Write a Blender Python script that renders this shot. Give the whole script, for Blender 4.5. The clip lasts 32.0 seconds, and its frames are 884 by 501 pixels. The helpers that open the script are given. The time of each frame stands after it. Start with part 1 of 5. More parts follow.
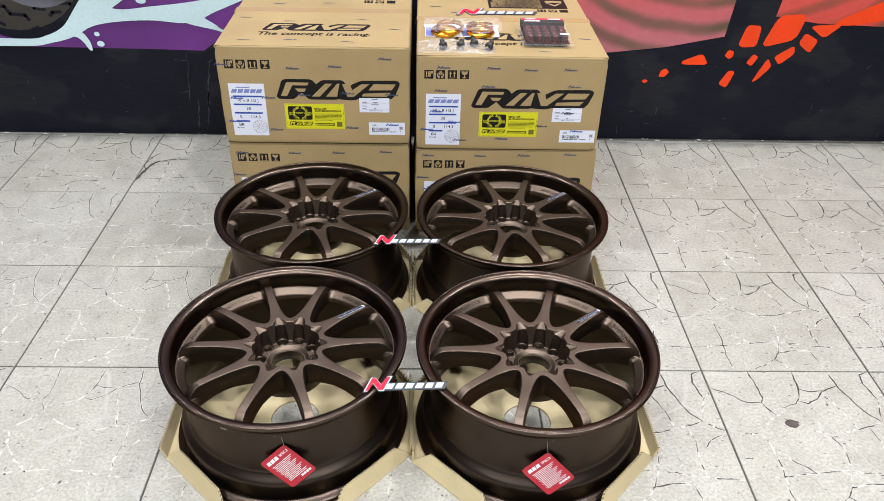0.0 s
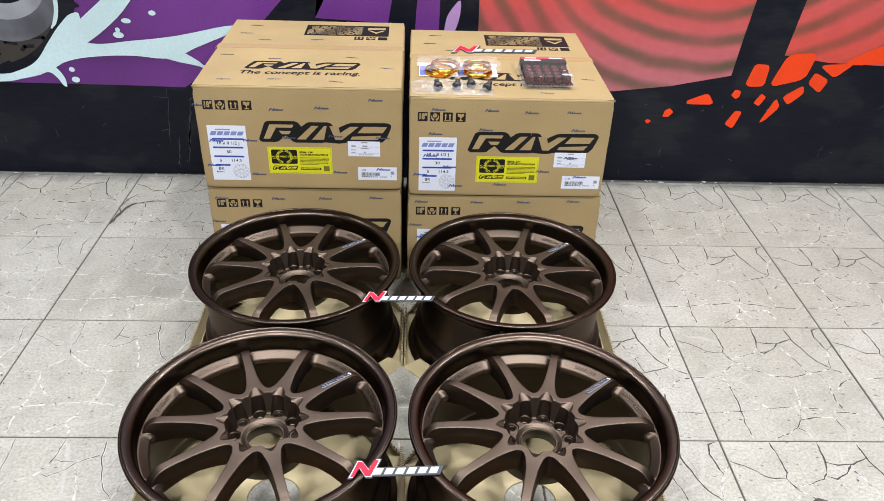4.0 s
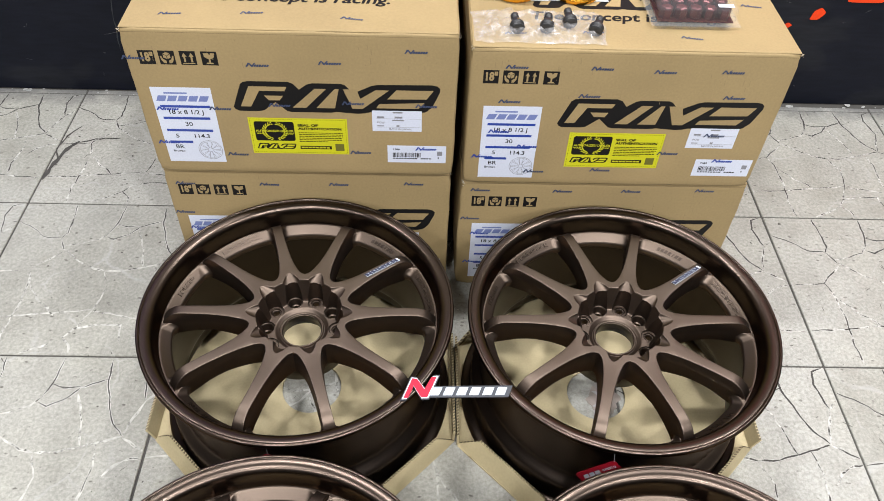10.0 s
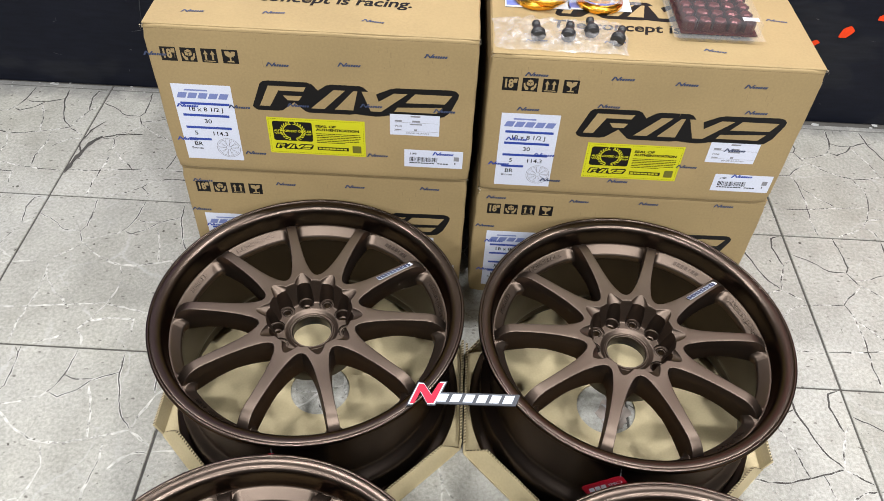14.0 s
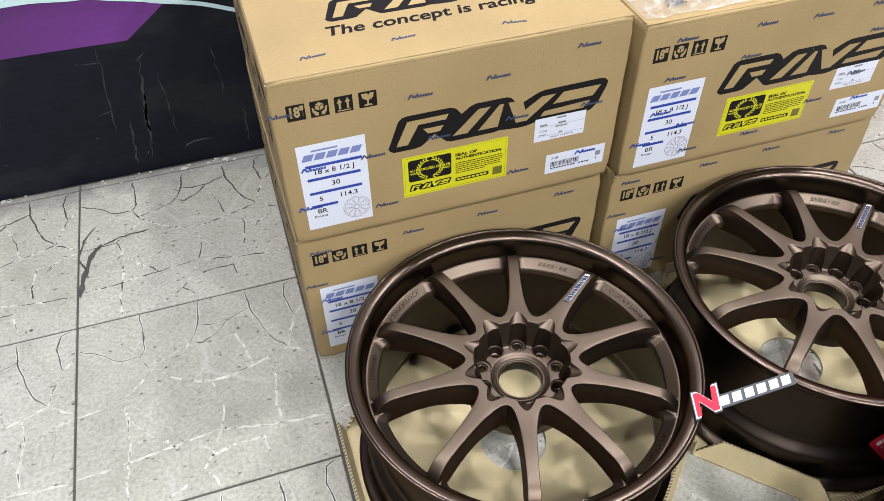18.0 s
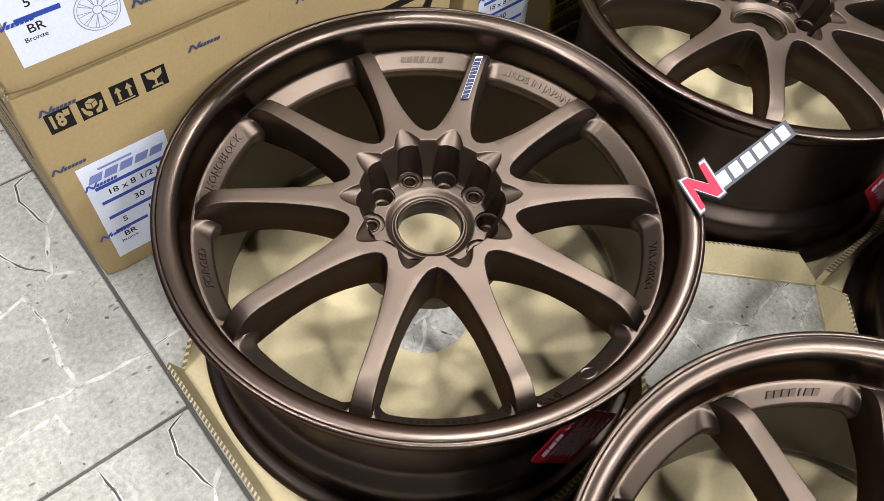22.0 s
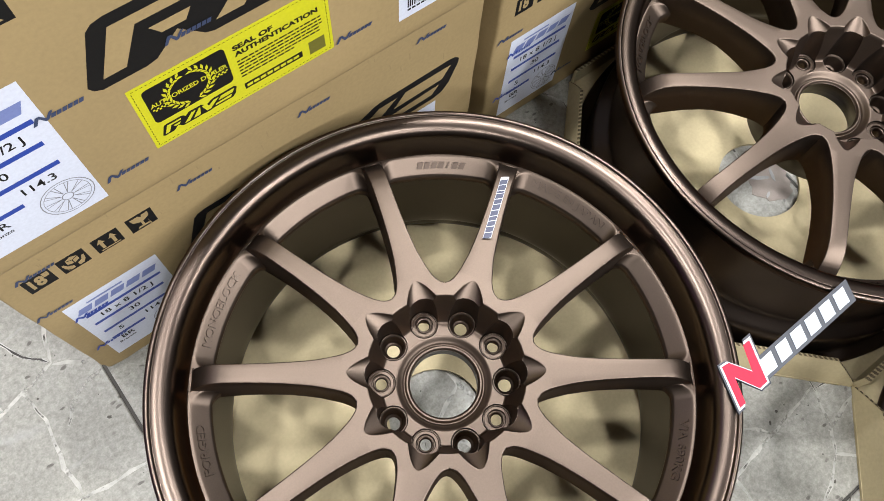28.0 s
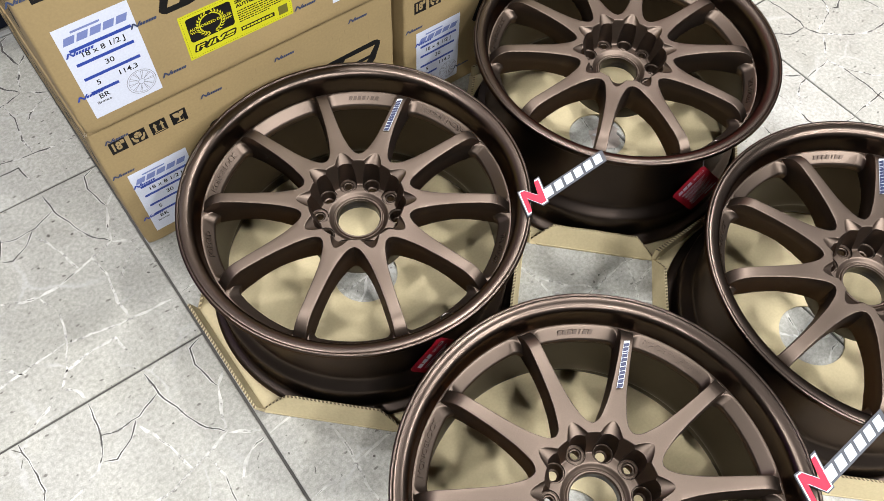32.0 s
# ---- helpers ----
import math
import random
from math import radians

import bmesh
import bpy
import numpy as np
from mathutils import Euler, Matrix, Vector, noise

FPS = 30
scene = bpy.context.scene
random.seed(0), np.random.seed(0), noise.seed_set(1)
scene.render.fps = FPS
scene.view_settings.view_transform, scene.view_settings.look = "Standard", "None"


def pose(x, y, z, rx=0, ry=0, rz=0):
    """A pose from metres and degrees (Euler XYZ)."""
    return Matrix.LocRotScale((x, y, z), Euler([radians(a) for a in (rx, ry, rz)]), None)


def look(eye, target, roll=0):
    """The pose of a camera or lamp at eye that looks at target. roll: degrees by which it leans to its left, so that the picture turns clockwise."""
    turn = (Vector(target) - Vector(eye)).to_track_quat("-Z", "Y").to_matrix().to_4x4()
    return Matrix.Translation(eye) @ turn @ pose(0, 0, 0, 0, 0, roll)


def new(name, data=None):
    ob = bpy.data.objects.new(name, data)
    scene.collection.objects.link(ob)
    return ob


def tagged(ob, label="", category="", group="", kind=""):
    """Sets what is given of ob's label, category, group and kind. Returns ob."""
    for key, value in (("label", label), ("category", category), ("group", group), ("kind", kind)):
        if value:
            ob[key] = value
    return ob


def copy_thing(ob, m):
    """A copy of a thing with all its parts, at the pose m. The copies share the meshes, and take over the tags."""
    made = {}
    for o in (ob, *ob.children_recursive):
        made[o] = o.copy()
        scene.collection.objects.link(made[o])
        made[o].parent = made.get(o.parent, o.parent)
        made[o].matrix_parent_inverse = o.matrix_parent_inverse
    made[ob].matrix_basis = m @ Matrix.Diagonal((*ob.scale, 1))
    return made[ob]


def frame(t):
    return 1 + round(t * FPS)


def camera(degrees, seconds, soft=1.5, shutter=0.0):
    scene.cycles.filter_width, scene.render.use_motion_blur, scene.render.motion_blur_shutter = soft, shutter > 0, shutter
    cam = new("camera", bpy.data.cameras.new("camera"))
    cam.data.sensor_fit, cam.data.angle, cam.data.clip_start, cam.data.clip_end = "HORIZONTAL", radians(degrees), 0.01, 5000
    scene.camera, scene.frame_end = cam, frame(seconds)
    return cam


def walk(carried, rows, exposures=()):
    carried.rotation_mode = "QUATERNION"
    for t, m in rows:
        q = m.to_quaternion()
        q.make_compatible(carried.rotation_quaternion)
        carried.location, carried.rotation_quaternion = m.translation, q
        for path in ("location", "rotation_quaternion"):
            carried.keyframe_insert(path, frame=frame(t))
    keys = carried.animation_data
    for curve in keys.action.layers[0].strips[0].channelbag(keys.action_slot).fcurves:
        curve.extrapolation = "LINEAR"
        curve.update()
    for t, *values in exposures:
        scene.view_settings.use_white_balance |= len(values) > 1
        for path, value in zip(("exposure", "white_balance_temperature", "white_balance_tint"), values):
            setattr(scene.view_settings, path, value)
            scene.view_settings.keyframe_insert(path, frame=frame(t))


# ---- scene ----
cam = camera(60.41, 32.0, 0.8)
PATH = [
    (0, (0.0152, -1.9425, 1.2825), (0.0449, -1.1219, 0.7116), 1.55),
    (0.5, (0.0105, -1.9530, 1.2840), (0.0480, -1.1277, 0.7206), 1.96),
    (1, (-0.0009, -1.9526, 1.2702), (0.0416, -1.1210, 0.7165), 2.27),
    (1.5, (-0.0080, -1.9351, 1.2636), (0.0379, -1.1001, 0.7152), 2.40),
    (2, (-0.0106, -1.9492, 1.2501), (0.0339, -1.1077, 0.7116), 2.27),
    (2.5, (-0.0295, -1.9616, 1.2632), (0.0177, -1.1196, 0.7257), 2.22),
    (3, (-0.0323, -1.9623, 1.2607), (0.0130, -1.1169, 0.7284), 2.02),
    (3.5, (-0.0218, -1.9168, 1.2544), (0.0224, -1.0715, 0.7220), 2.03),
    (4, (0.0122, -1.7824, 1.2544), (0.0529, -0.9419, 0.7140), 2.11),
    (4.5, (0.0220, -1.6424, 1.2476), (0.0596, -0.8117, 0.6922), 2.36),
    (6.5, (-0.0143, -1.0782, 1.1980), (0.0041, -0.3629, 0.4995), 3.00),
    (7, (-0.0183, -1.0051, 1.1815), (0.0019, -0.3096, 0.4632), 3.01),
    (7.5, (-0.0484, -0.9848, 1.1821), (-0.0226, -0.3010, 0.4530), 2.83),
    (8, (-0.0467, -0.9899, 1.1868), (-0.0180, -0.3127, 0.4516), 2.74),
    (8.5, (-0.0453, -1.0020, 1.1941), (-0.0120, -0.3242, 0.4596), 2.84),
    (9, (-0.0512, -1.0108, 1.1902), (-0.0141, -0.3282, 0.4603), 2.93),
    (9.5, (-0.0606, -1.0157, 1.1955), (-0.0288, -0.3330, 0.4655), 2.72),
    (10, (-0.0730, -1.0152, 1.1918), (-0.0417, -0.3337, 0.4606), 2.70),
    (10.5, (-0.0733, -1.0158, 1.1879), (-0.0419, -0.3380, 0.4532), 2.62),
    (11, (-0.0667, -1.0120, 1.1903), (-0.0335, -0.3420, 0.4487), 2.67),
    (11.5, (-0.0617, -1.0112, 1.1929), (-0.0252, -0.3436, 0.4493), 2.87),
    (12, (-0.0528, -1.0051, 1.1878), (-0.0186, -0.3389, 0.4428), 2.92),
    (12.5, (-0.0468, -1.0082, 1.1875), (-0.0151, -0.3396, 0.4446), 3.10),
    (13, (-0.0489, -0.9953, 1.1896), (-0.0174, -0.3289, 0.4447), 3.56),
    (13.5, (-0.0440, -1.0062, 1.1862), (-0.0260, -0.3273, 0.4522), 3.45),
    (14, (-0.0613, -1.0146, 1.1845), (-0.0566, -0.3251, 0.4602), 3.19),
    (14.5, (-0.1006, -1.0087, 1.1740), (-0.1066, -0.3138, 0.4549), 2.92),
    (15, (-0.1579, -0.9984, 1.1446), (-0.1667, -0.2985, 0.4304), 2.66),
    (15.5, (-0.2027, -0.9804, 1.1176), (-0.2024, -0.2756, 0.4081), 2.12),
    (17.5, (-0.5269, -0.9200, 1.1152), (-0.3579, -0.2372, 0.4044), 0.55),
    (18, (-0.5603, -0.8300, 1.1006), (-0.3505, -0.1629, 0.3858), -1.00),
    (18.5, (-0.5641, -0.7855, 1.0917), (-0.2794, -0.1691, 0.3575), -0.70),
    (19, (-0.5865, -0.7434, 1.0838), (-0.2378, -0.1945, 0.3241), 0.68),
    (19.5, (-0.6114, -0.6921, 1.0674), (-0.2233, -0.2136, 0.2797), 1.94),
    (20, (-0.6149, -0.6536, 1.0496), (-0.2080, -0.2288, 0.2409), 4.48),
    (20.5, (-0.5783, -0.6065, 0.9776), (-0.1720, -0.1956, 0.1614), 6.51),
    (21, (-0.5587, -0.5846, 0.8759), (-0.1629, -0.1844, 0.0494), 6.81),
    (21.5, (-0.5614, -0.5820, 0.8202), (-0.1696, -0.1795, -0.0072), 5.92),
    (22, (-0.5580, -0.5798, 0.7788), (-0.1662, -0.1732, -0.0465), 5.59),
    (22.5, (-0.5467, -0.5672, 0.7528), (-0.1550, -0.1623, -0.0734), 5.71),
    (23, (-0.5275, -0.5586, 0.7461), (-0.1474, -0.1518, -0.0846), 5.65),
    (23.5, (-0.5009, -0.5450, 0.7670), (-0.1370, -0.1444, -0.0739), 5.81),
    (24, (-0.4709, -0.5276, 0.8301), (-0.1529, -0.1483, -0.0388), 6.58),
    (24.5, (-0.4637, -0.5279, 0.9243), (-0.1827, -0.1935, 0.0247), 8.46),
    (25, (-0.4642, -0.5469, 1.0273), (-0.2052, -0.2159, 0.1199), 5.84),
    (25.5, (-0.4646, -0.5580, 1.0833), (-0.2096, -0.2120, 0.1804), 4.30),
    (27.5, (-0.4015, -0.3834, 0.9480), (-0.1503, -0.1160, 0.0177), 7.49),
    (28, (-0.3793, -0.3486, 0.8638), (-0.1176, -0.0782, -0.0626), 7.21),
    (28.5, (-0.3710, -0.3603, 0.7934), (-0.0999, -0.0670, -0.1234), 6.23),
    (29, (-0.3841, -0.3796, 0.7648), (-0.0986, -0.0879, -0.1481), 8.42),
    (29.5, (-0.4147, -0.4315, 0.7736), (-0.1090, -0.1243, -0.1276), 9.35),
    (30, (-0.4336, -0.5006, 0.8169), (-0.1196, -0.1787, -0.0763), 8.95),
    (30.5, (-0.4505, -0.5736, 0.8821), (-0.1275, -0.2257, 0.0019), 7.24),
    (31, (-0.4905, -0.6323, 0.9390), (-0.1685, -0.2749, 0.0623), 5.99),
    (31.5, (-0.5681, -0.6998, 1.0105), (-0.2279, -0.3385, 0.1424), 6.34),
    (32, (-0.5526, -0.8013, 1.1202), (-0.2288, -0.4084, 0.2595), 2.99),
]
walk(cam, [(t, look(e, a, r)) for t, e, a, r in PATH],
     ((0.0, -0.1), (5.0, -0.06), (13.0, -0.04), (15.0, -0.02), (19.0, 0.1), (23.0, 0.36), (25.0, 0.2), (26.0, 0.16), (28.0, 0.2), (30.0, 0.34), (31.0, 0.34), (32.0, 0.2)))

# ---- world and light ----
world = bpy.data.worlds.new("world")
scene.world = world
world.use_nodes = True
world.node_tree.nodes["Background"].inputs[0].default_value = (0.75, 0.85, 1.0, 1)
world.node_tree.nodes["Background"].inputs[1].default_value = 0.15
scene.view_settings.exposure = 0.0


def square_lamp(x, y, z, lx, ly, watts, rz=0):
    data = bpy.data.lights.new("ceiling_square_lamp", "AREA")
    data.shape, data.size, data.size_y, data.energy = "RECTANGLE", lx, ly, watts
    data.color = (0.98, 0.985, 1.0)
    ob = new("ceiling_square_lamp", data)
    ob.matrix_world = pose(x, y, z, 0, 0, rz)
    return ob


# Small ceiling lamps, out of view: places and shares assumed for the brightness.
for ly0, watts in ((0.35, 34), (-1.8, 37), (-3.3, 57)):
    for lx0, share in ((-1.7, 0.82), (-0.6, 0.9), (0.6, 1.1), (1.7, 1.14)):
        square_lamp(lx0, ly0, 2.9, 0.13, 0.13, watts * share)


# ---- helpers of this scene ----
def part(name, bm, mat, parent=None, label="", smooth=False):
    me = bpy.data.meshes.new(name)
    bm.to_mesh(me)
    bm.free()
    return link(name, me, mat, parent, label, smooth)


def link(name, me, mat, parent=None, label="", smooth=False):
    if mat is not None and not me.materials:
        me.materials.append(mat)
    if smooth:
        me.shade_smooth()
    ob = new(name, me)
    ob.parent = parent
    if label:
        tagged(ob, label)
    return ob


def mesh(name, verts, faces):
    me = bpy.data.meshes.new(name)
    me.from_pydata([tuple(v) for v in verts], [], [tuple(f) for f in faces])
    me.update()
    return me


def thing(name, m, label, category, group="", kind=""):
    ob = new(name)
    ob.empty_display_size = 0.05
    ob.matrix_basis = m
    return tagged(ob, label, category, group, kind)


def box_bm(x0, x1, y0, y1, z0, z1, bevel=0.0, seg=2):
    bm = bmesh.new()
    bmesh.ops.create_cube(bm, size=1)
    for v in bm.verts:
        v.co = Vector(((x0 + x1) / 2 + v.co.x * (x1 - x0), (y0 + y1) / 2 + v.co.y * (y1 - y0), (z0 + z1) / 2 + v.co.z * (z1 - z0)))
    if bevel:
        bmesh.ops.bevel(bm, geom=bm.edges[:], offset=bevel, segments=seg, affect="EDGES", profile=0.5)
    return bm


def lathe_me(name, prof, n=128, closed=False):
    """A turned mesh from (r, z) pairs."""
    a = np.linspace(0, 2 * np.pi, n, endpoint=False)
    p = np.array(prof)
    v = np.stack([p[:, 0, None] * np.cos(a), p[:, 0, None] * np.sin(a), p[:, 1, None] + 0 * a], -1).reshape(-1, 3)
    k, f = len(p), []
    for i in range(k if closed else k - 1):
        j = (i + 1) % k
        for s in range(n):
            u = (s + 1) % n
            f.append((i * n + s, i * n + u, j * n + u, j * n + s))
    return mesh(name, v, f)


def plate_bm(pts, z0, z1):
    """A flat plate with the outline pts (x, y)."""
    bm = bmesh.new()
    lo = [bm.verts.new((x, y, z0)) for x, y in pts]
    hi = [bm.verts.new((x, y, z1)) for x, y in pts]
    bm.faces.new(hi)
    bm.faces.new(lo[::-1])
    for i in range(len(pts)):
        j = (i + 1) % len(pts)
        bm.faces.new((lo[i], lo[j], hi[j], hi[i]))
    bmesh.ops.recalc_face_normals(bm, faces=bm.faces[:])
    return bm


def smooth_loop(pts, n=6):
    """A closed Catmull-Rom curve through a few outline points."""
    out, k = [], len(pts)
    for i in range(k):
        p0, p1, p2, p3 = (Vector((*pts[(i + j - 1) % k], 0)) for j in range(4))
        for s in range(n):
            t = s / n
            q = 0.5 * (2 * p1 + (p2 - p0) * t + (2 * p0 - 5 * p1 + 4 * p2 - p3) * t * t + (3 * p1 - p0 - 3 * p2 + p3) * t ** 3)
            out.append((q.x, q.y))
    return out


# ---- materials ----
def material(name, rgb, rough=0.6, metal=0.0, **more):
    m = bpy.data.materials.new(name)
    m.use_nodes = True
    b = m.node_tree.nodes["Principled BSDF"]
    b.inputs["Base Color"].default_value = (*rgb, 1)
    b.inputs["Roughness"].default_value = rough
    b.inputs["Metallic"].default_value = metal
    for key, value in more.items():
        b.inputs[key.replace("_", " ")].default_value = value
    return m


def nodes(m):
    nt = m.node_tree
    return nt, nt.nodes["Principled BSDF"]


def add(nt, kind, **inputs):
    n = nt.nodes.new(kind)
    for key, value in inputs.items():
        n.inputs[key.replace("_", " ")].default_value = value
    return n


def ramp(nt, fac, stops):
    n = nt.nodes.new("ShaderNodeValToRGB")
    el = n.color_ramp.elements
    while len(el) < len(stops):
        el.new(0.5)
    for e, (p, c) in zip(el, stops):
        e.position = p
        e.color = (*c, 1) if len(c) == 3 else c
    nt.links.new(fac, n.inputs[0])
    return n.outputs[0]


def mix(nt, kind, fac, a, b):
    n = nt.nodes.new("ShaderNodeMix")
    n.data_type, n.blend_type = "RGBA", kind
    for sock, value in ((n.inputs[0], fac), (n.inputs[6], a), (n.inputs[7], b)):
        if isinstance(value, bpy.types.NodeSocket):
            nt.links.new(value, sock)
        else:
            sock.default_value = value if not isinstance(value, tuple) else ((*value, 1) if len(value) == 3 else value)
    return n.outputs[2]


def coords(nt, scale=(1, 1, 1), kind="Object"):
    t = nt.nodes.new("ShaderNodeTexCoord")
    mp = nt.nodes.new("ShaderNodeMapping")
    mp.inputs["Scale"].default_value = scale
    nt.links.new(t.outputs[kind], mp.inputs[0])
    return mp.outputs[0]


def noise_tex(nt, vec, scale, detail=4.0, rough=0.55):
    n = add(nt, "ShaderNodeTexNoise", Scale=scale, Detail=detail, Roughness=rough)
    nt.links.new(vec, n.inputs["Vector"])
    return n.outputs["Fac"]


def bump(nt, bsdf, height, strength=0.2, distance=0.001):
    b = add(nt, "ShaderNodeBump", Strength=strength, Distance=distance)
    nt.links.new(height, b.inputs["Height"])
    nt.links.new(b.outputs[0], bsdf.inputs["Normal"])


def plain(name, rgb, rough=0.6, metal=0.0, spread=0.12, scale=60.0, relief=0.1, **more):
    """A surface with fine grain and broad, faint unevenness."""
    m = material(name, rgb, rough, metal, **more)
    nt, b = nodes(m)
    vec = coords(nt)
    fine, broad = noise_tex(nt, vec, scale * 6, 3), noise_tex(nt, vec, scale / 8, 3)
    lo, hi = tuple(c * (1 - spread) for c in rgb), tuple(min(1, c * (1 + spread)) for c in rgb)
    c1 = ramp(nt, broad, [(0.3, lo), (0.7, hi)])
    c2 = ramp(nt, fine, [(0.3, (0.9, 0.9, 0.9)), (0.7, (1, 1, 1))])
    nt.links.new(mix(nt, "MULTIPLY", 1.0, c1, c2), b.inputs["Base Color"])
    if relief:
        bump(nt, b, fine, relief, 0.0006)
    return m


BRONZE = plain("bronze_satin_paint", (0.125, 0.095, 0.0755), 0.44, 1.0, 0.05, 120, 0.05, Specular_Tint=(0.36, 0.32, 0.3, 1))
# Face paint with a darker base: the outer walls' dark reflections put into colour.
BRONZE_BARREL_SHADED = plain("bronze_shaded_barrel_paint", (0.068, 0.052, 0.043), 0.34, 1.0, 0.05, 120, 0.03, Specular_Tint=(0.7, 0.64, 0.6, 1))
# Darker bronze: the shade around raised letters and bars put into colour.
BRONZE_LETTER_SHADE = plain("bronze_letter_shade", (0.07, 0.053, 0.043), 0.45, 1.0, 0.05, 120, 0.03)
BRONZE_GLOSS = plain("bronze_lip_paint", (0.089, 0.0675, 0.055), 0.28, 1.0, 0.05, 120, 0, Specular_Tint=(0.36, 0.32, 0.3, 1))
STICKER_EDGE = plain("white_sticker", (0.62, 0.65, 0.7), 0.35, 0, 0.03)
STICKER_BLUE = plain("navy_sticker_print", (0.01, 0.016, 0.055), 0.4)
STEEL = plain("bare_steel", (0.2, 0.18, 0.165), 0.35, 1.0, 0.05)
# Face paint darkened: shade inside the barrel and behind the hub, as colour.
BRONZE_INNER_SHADE = plain("bronze_inner_shade", (0.042, 0.0325, 0.0245), 0.36, 1.0, 0.06, 120, 0.04)
KRAFT_PALE = plain("pale_kraft_cardboard", (0.475, 0.395, 0.232), 0.75, 0, 0.08, 40, 0.15)
KRAFT = plain("kraft_cardboard", (0.308, 0.222, 0.103), 0.75, 0, 0.10, 40, 0.18)
KRAFT_FOLD_SHADE = plain("kraft_fold_shade", (0.2, 0.14, 0.065), 0.8)
TORN = plain("torn_paper_fibre", (0.5, 0.44, 0.33), 0.9, 0, 0.2)
KRAFT_RUB = plain("rubbed_kraft", (0.276, 0.199, 0.094), 0.8)
BLACK_INK = plain("black_print", (0.008, 0.0075, 0.0075), 0.6, Specular_IOR_Level=0.2)
WHITE = plain("white_paper", (0.61, 0.64, 0.74), 0.5, 0, 0.02)
YELLOW = plain("yellow_sticker", (0.56, 0.54, 0.016), 0.4, 0, 0.03)
BLUE = plain("blue_ink", (0.018, 0.05, 0.3), 0.5)


def concrete():
    """Worn pale concrete: mottled greys, warm stains, pits, scuffs, and dark overspray along the painted wall."""
    m = material("grey_concrete", (0.5, 0.48, 0.45), 0.5)
    nt, b = nodes(m)
    pos = nt.nodes.new("ShaderNodeNewGeometry").outputs["Position"]
    broad, mid, fine = noise_tex(nt, pos, 2.2, 4), noise_tex(nt, pos, 14, 5, 0.6), noise_tex(nt, pos, 160, 3)
    col = ramp(nt, broad, [(0.3, (0.304, 0.296, 0.26)), (0.5, (0.344, 0.337, 0.305)), (0.7, (0.37, 0.365, 0.338))])
    col = mix(nt, "MULTIPLY", 1.0, col, ramp(nt, mid, [(0.25, (0.84, 0.835, 0.82)), (0.5, (0.98, 0.98, 0.98)), (0.75, (1.08, 1.08, 1.07))]))
    col = mix(nt, "MULTIPLY", 1.0, col, ramp(nt, fine, [(0.3, (0.74, 0.74, 0.73)), (0.65, (1.1, 1.1, 1.1))]))
    info = nt.nodes.new("ShaderNodeObjectInfo")
    col = mix(nt, "MULTIPLY", 1.0, col, ramp(nt, info.outputs["Random"], [(0.0, (0.93, 0.93, 0.92)), (1.0, (1.04, 1.04, 1.04))]))
    col = mix(nt, "MULTIPLY", 1.0, col, ramp(nt, noise_tex(nt, pos, 480, 2), [(0.3, (0.84, 0.84, 0.83)), (0.7, (1.08, 1.08, 1.08))]))
    stretch = nt.nodes.new("ShaderNodeMapping")
    stretch.inputs["Rotation"].default_value, stretch.inputs["Scale"].default_value = (0, 0, 0.6), (1.0, 1.9, 1.0)
    wave = add(nt, "ShaderNodeTexNoise", Scale=70.0, Detail=2.0)
    nt.links.new(pos, wave.inputs["Vector"])
    shift = nt.nodes.new("ShaderNodeVectorMath")
    shift.operation = "MULTIPLY_ADD"
    nt.links.new(wave.outputs["Color"], shift.inputs[0])
    shift.inputs[1].default_value = (0.008, 0.008, 0.0)
    nt.links.new(pos, shift.inputs[2])
    nt.links.new(shift.outputs[0], stretch.inputs[0])
    vor = add(nt, "ShaderNodeTexVoronoi", Scale=24.0, Randomness=1.0)
    vor.voronoi_dimensions = "2D"
    nt.links.new(stretch.outputs[0], vor.inputs["Vector"])
    pit = ramp(nt, vor.outputs["Distance"], [(0.0, (1, 1, 1)), (0.07, (0.9, 0.9, 0.9)), (0.10, (0, 0, 0))])
    some = ramp(nt, noise_tex(nt, pos, 38, 2), [(0.52, (0, 0, 0)), (0.60, (1, 1, 1))])
    col = mix(nt, "MIX", mix(nt, "MULTIPLY", 1.0, pit, some), col, (0.11, 0.10, 0.088))
    warp = nt.nodes.new("ShaderNodeVectorMath")
    warp.operation = "MULTIPLY_ADD"
    bend_tex = add(nt, "ShaderNodeTexNoise", Scale=9.0, Detail=4.0)
    nt.links.new(pos, bend_tex.inputs["Vector"])
    nt.links.new(bend_tex.outputs["Color"], warp.inputs[0])
    warp.inputs[1].default_value = (0.09, 0.09, 0.0)
    nt.links.new(pos, warp.inputs[2])
    for size, thin, low, tone in ((6.5, 0.009, 0.5, (0.40, 0.395, 0.38)), (11.0, 0.010, 0.52, (0.17, 0.16, 0.145)), (4.0, 0.012, 0.5, (0.42, 0.415, 0.40))):
        vein = add(nt, "ShaderNodeTexVoronoi", Scale=size, Randomness=1.0)
        vein.voronoi_dimensions, vein.feature = "2D", "DISTANCE_TO_EDGE"
        nt.links.new(warp.outputs[0], vein.inputs["Vector"])
        line = ramp(nt, vein.outputs["Distance"], [(0.0, (0.55, 0.55, 0.55)), (thin, (0.4, 0.4, 0.4)), (thin * 2.2, (0, 0, 0))])
        patch = ramp(nt, noise_tex(nt, pos, size * 0.9, 4, 0.6), [(low, (0, 0, 0)), (low + 0.1, (0.8, 0.8, 0.8))])
        col = mix(nt, "MIX", mix(nt, "MULTIPLY", 1.0, line, patch), col, tone)
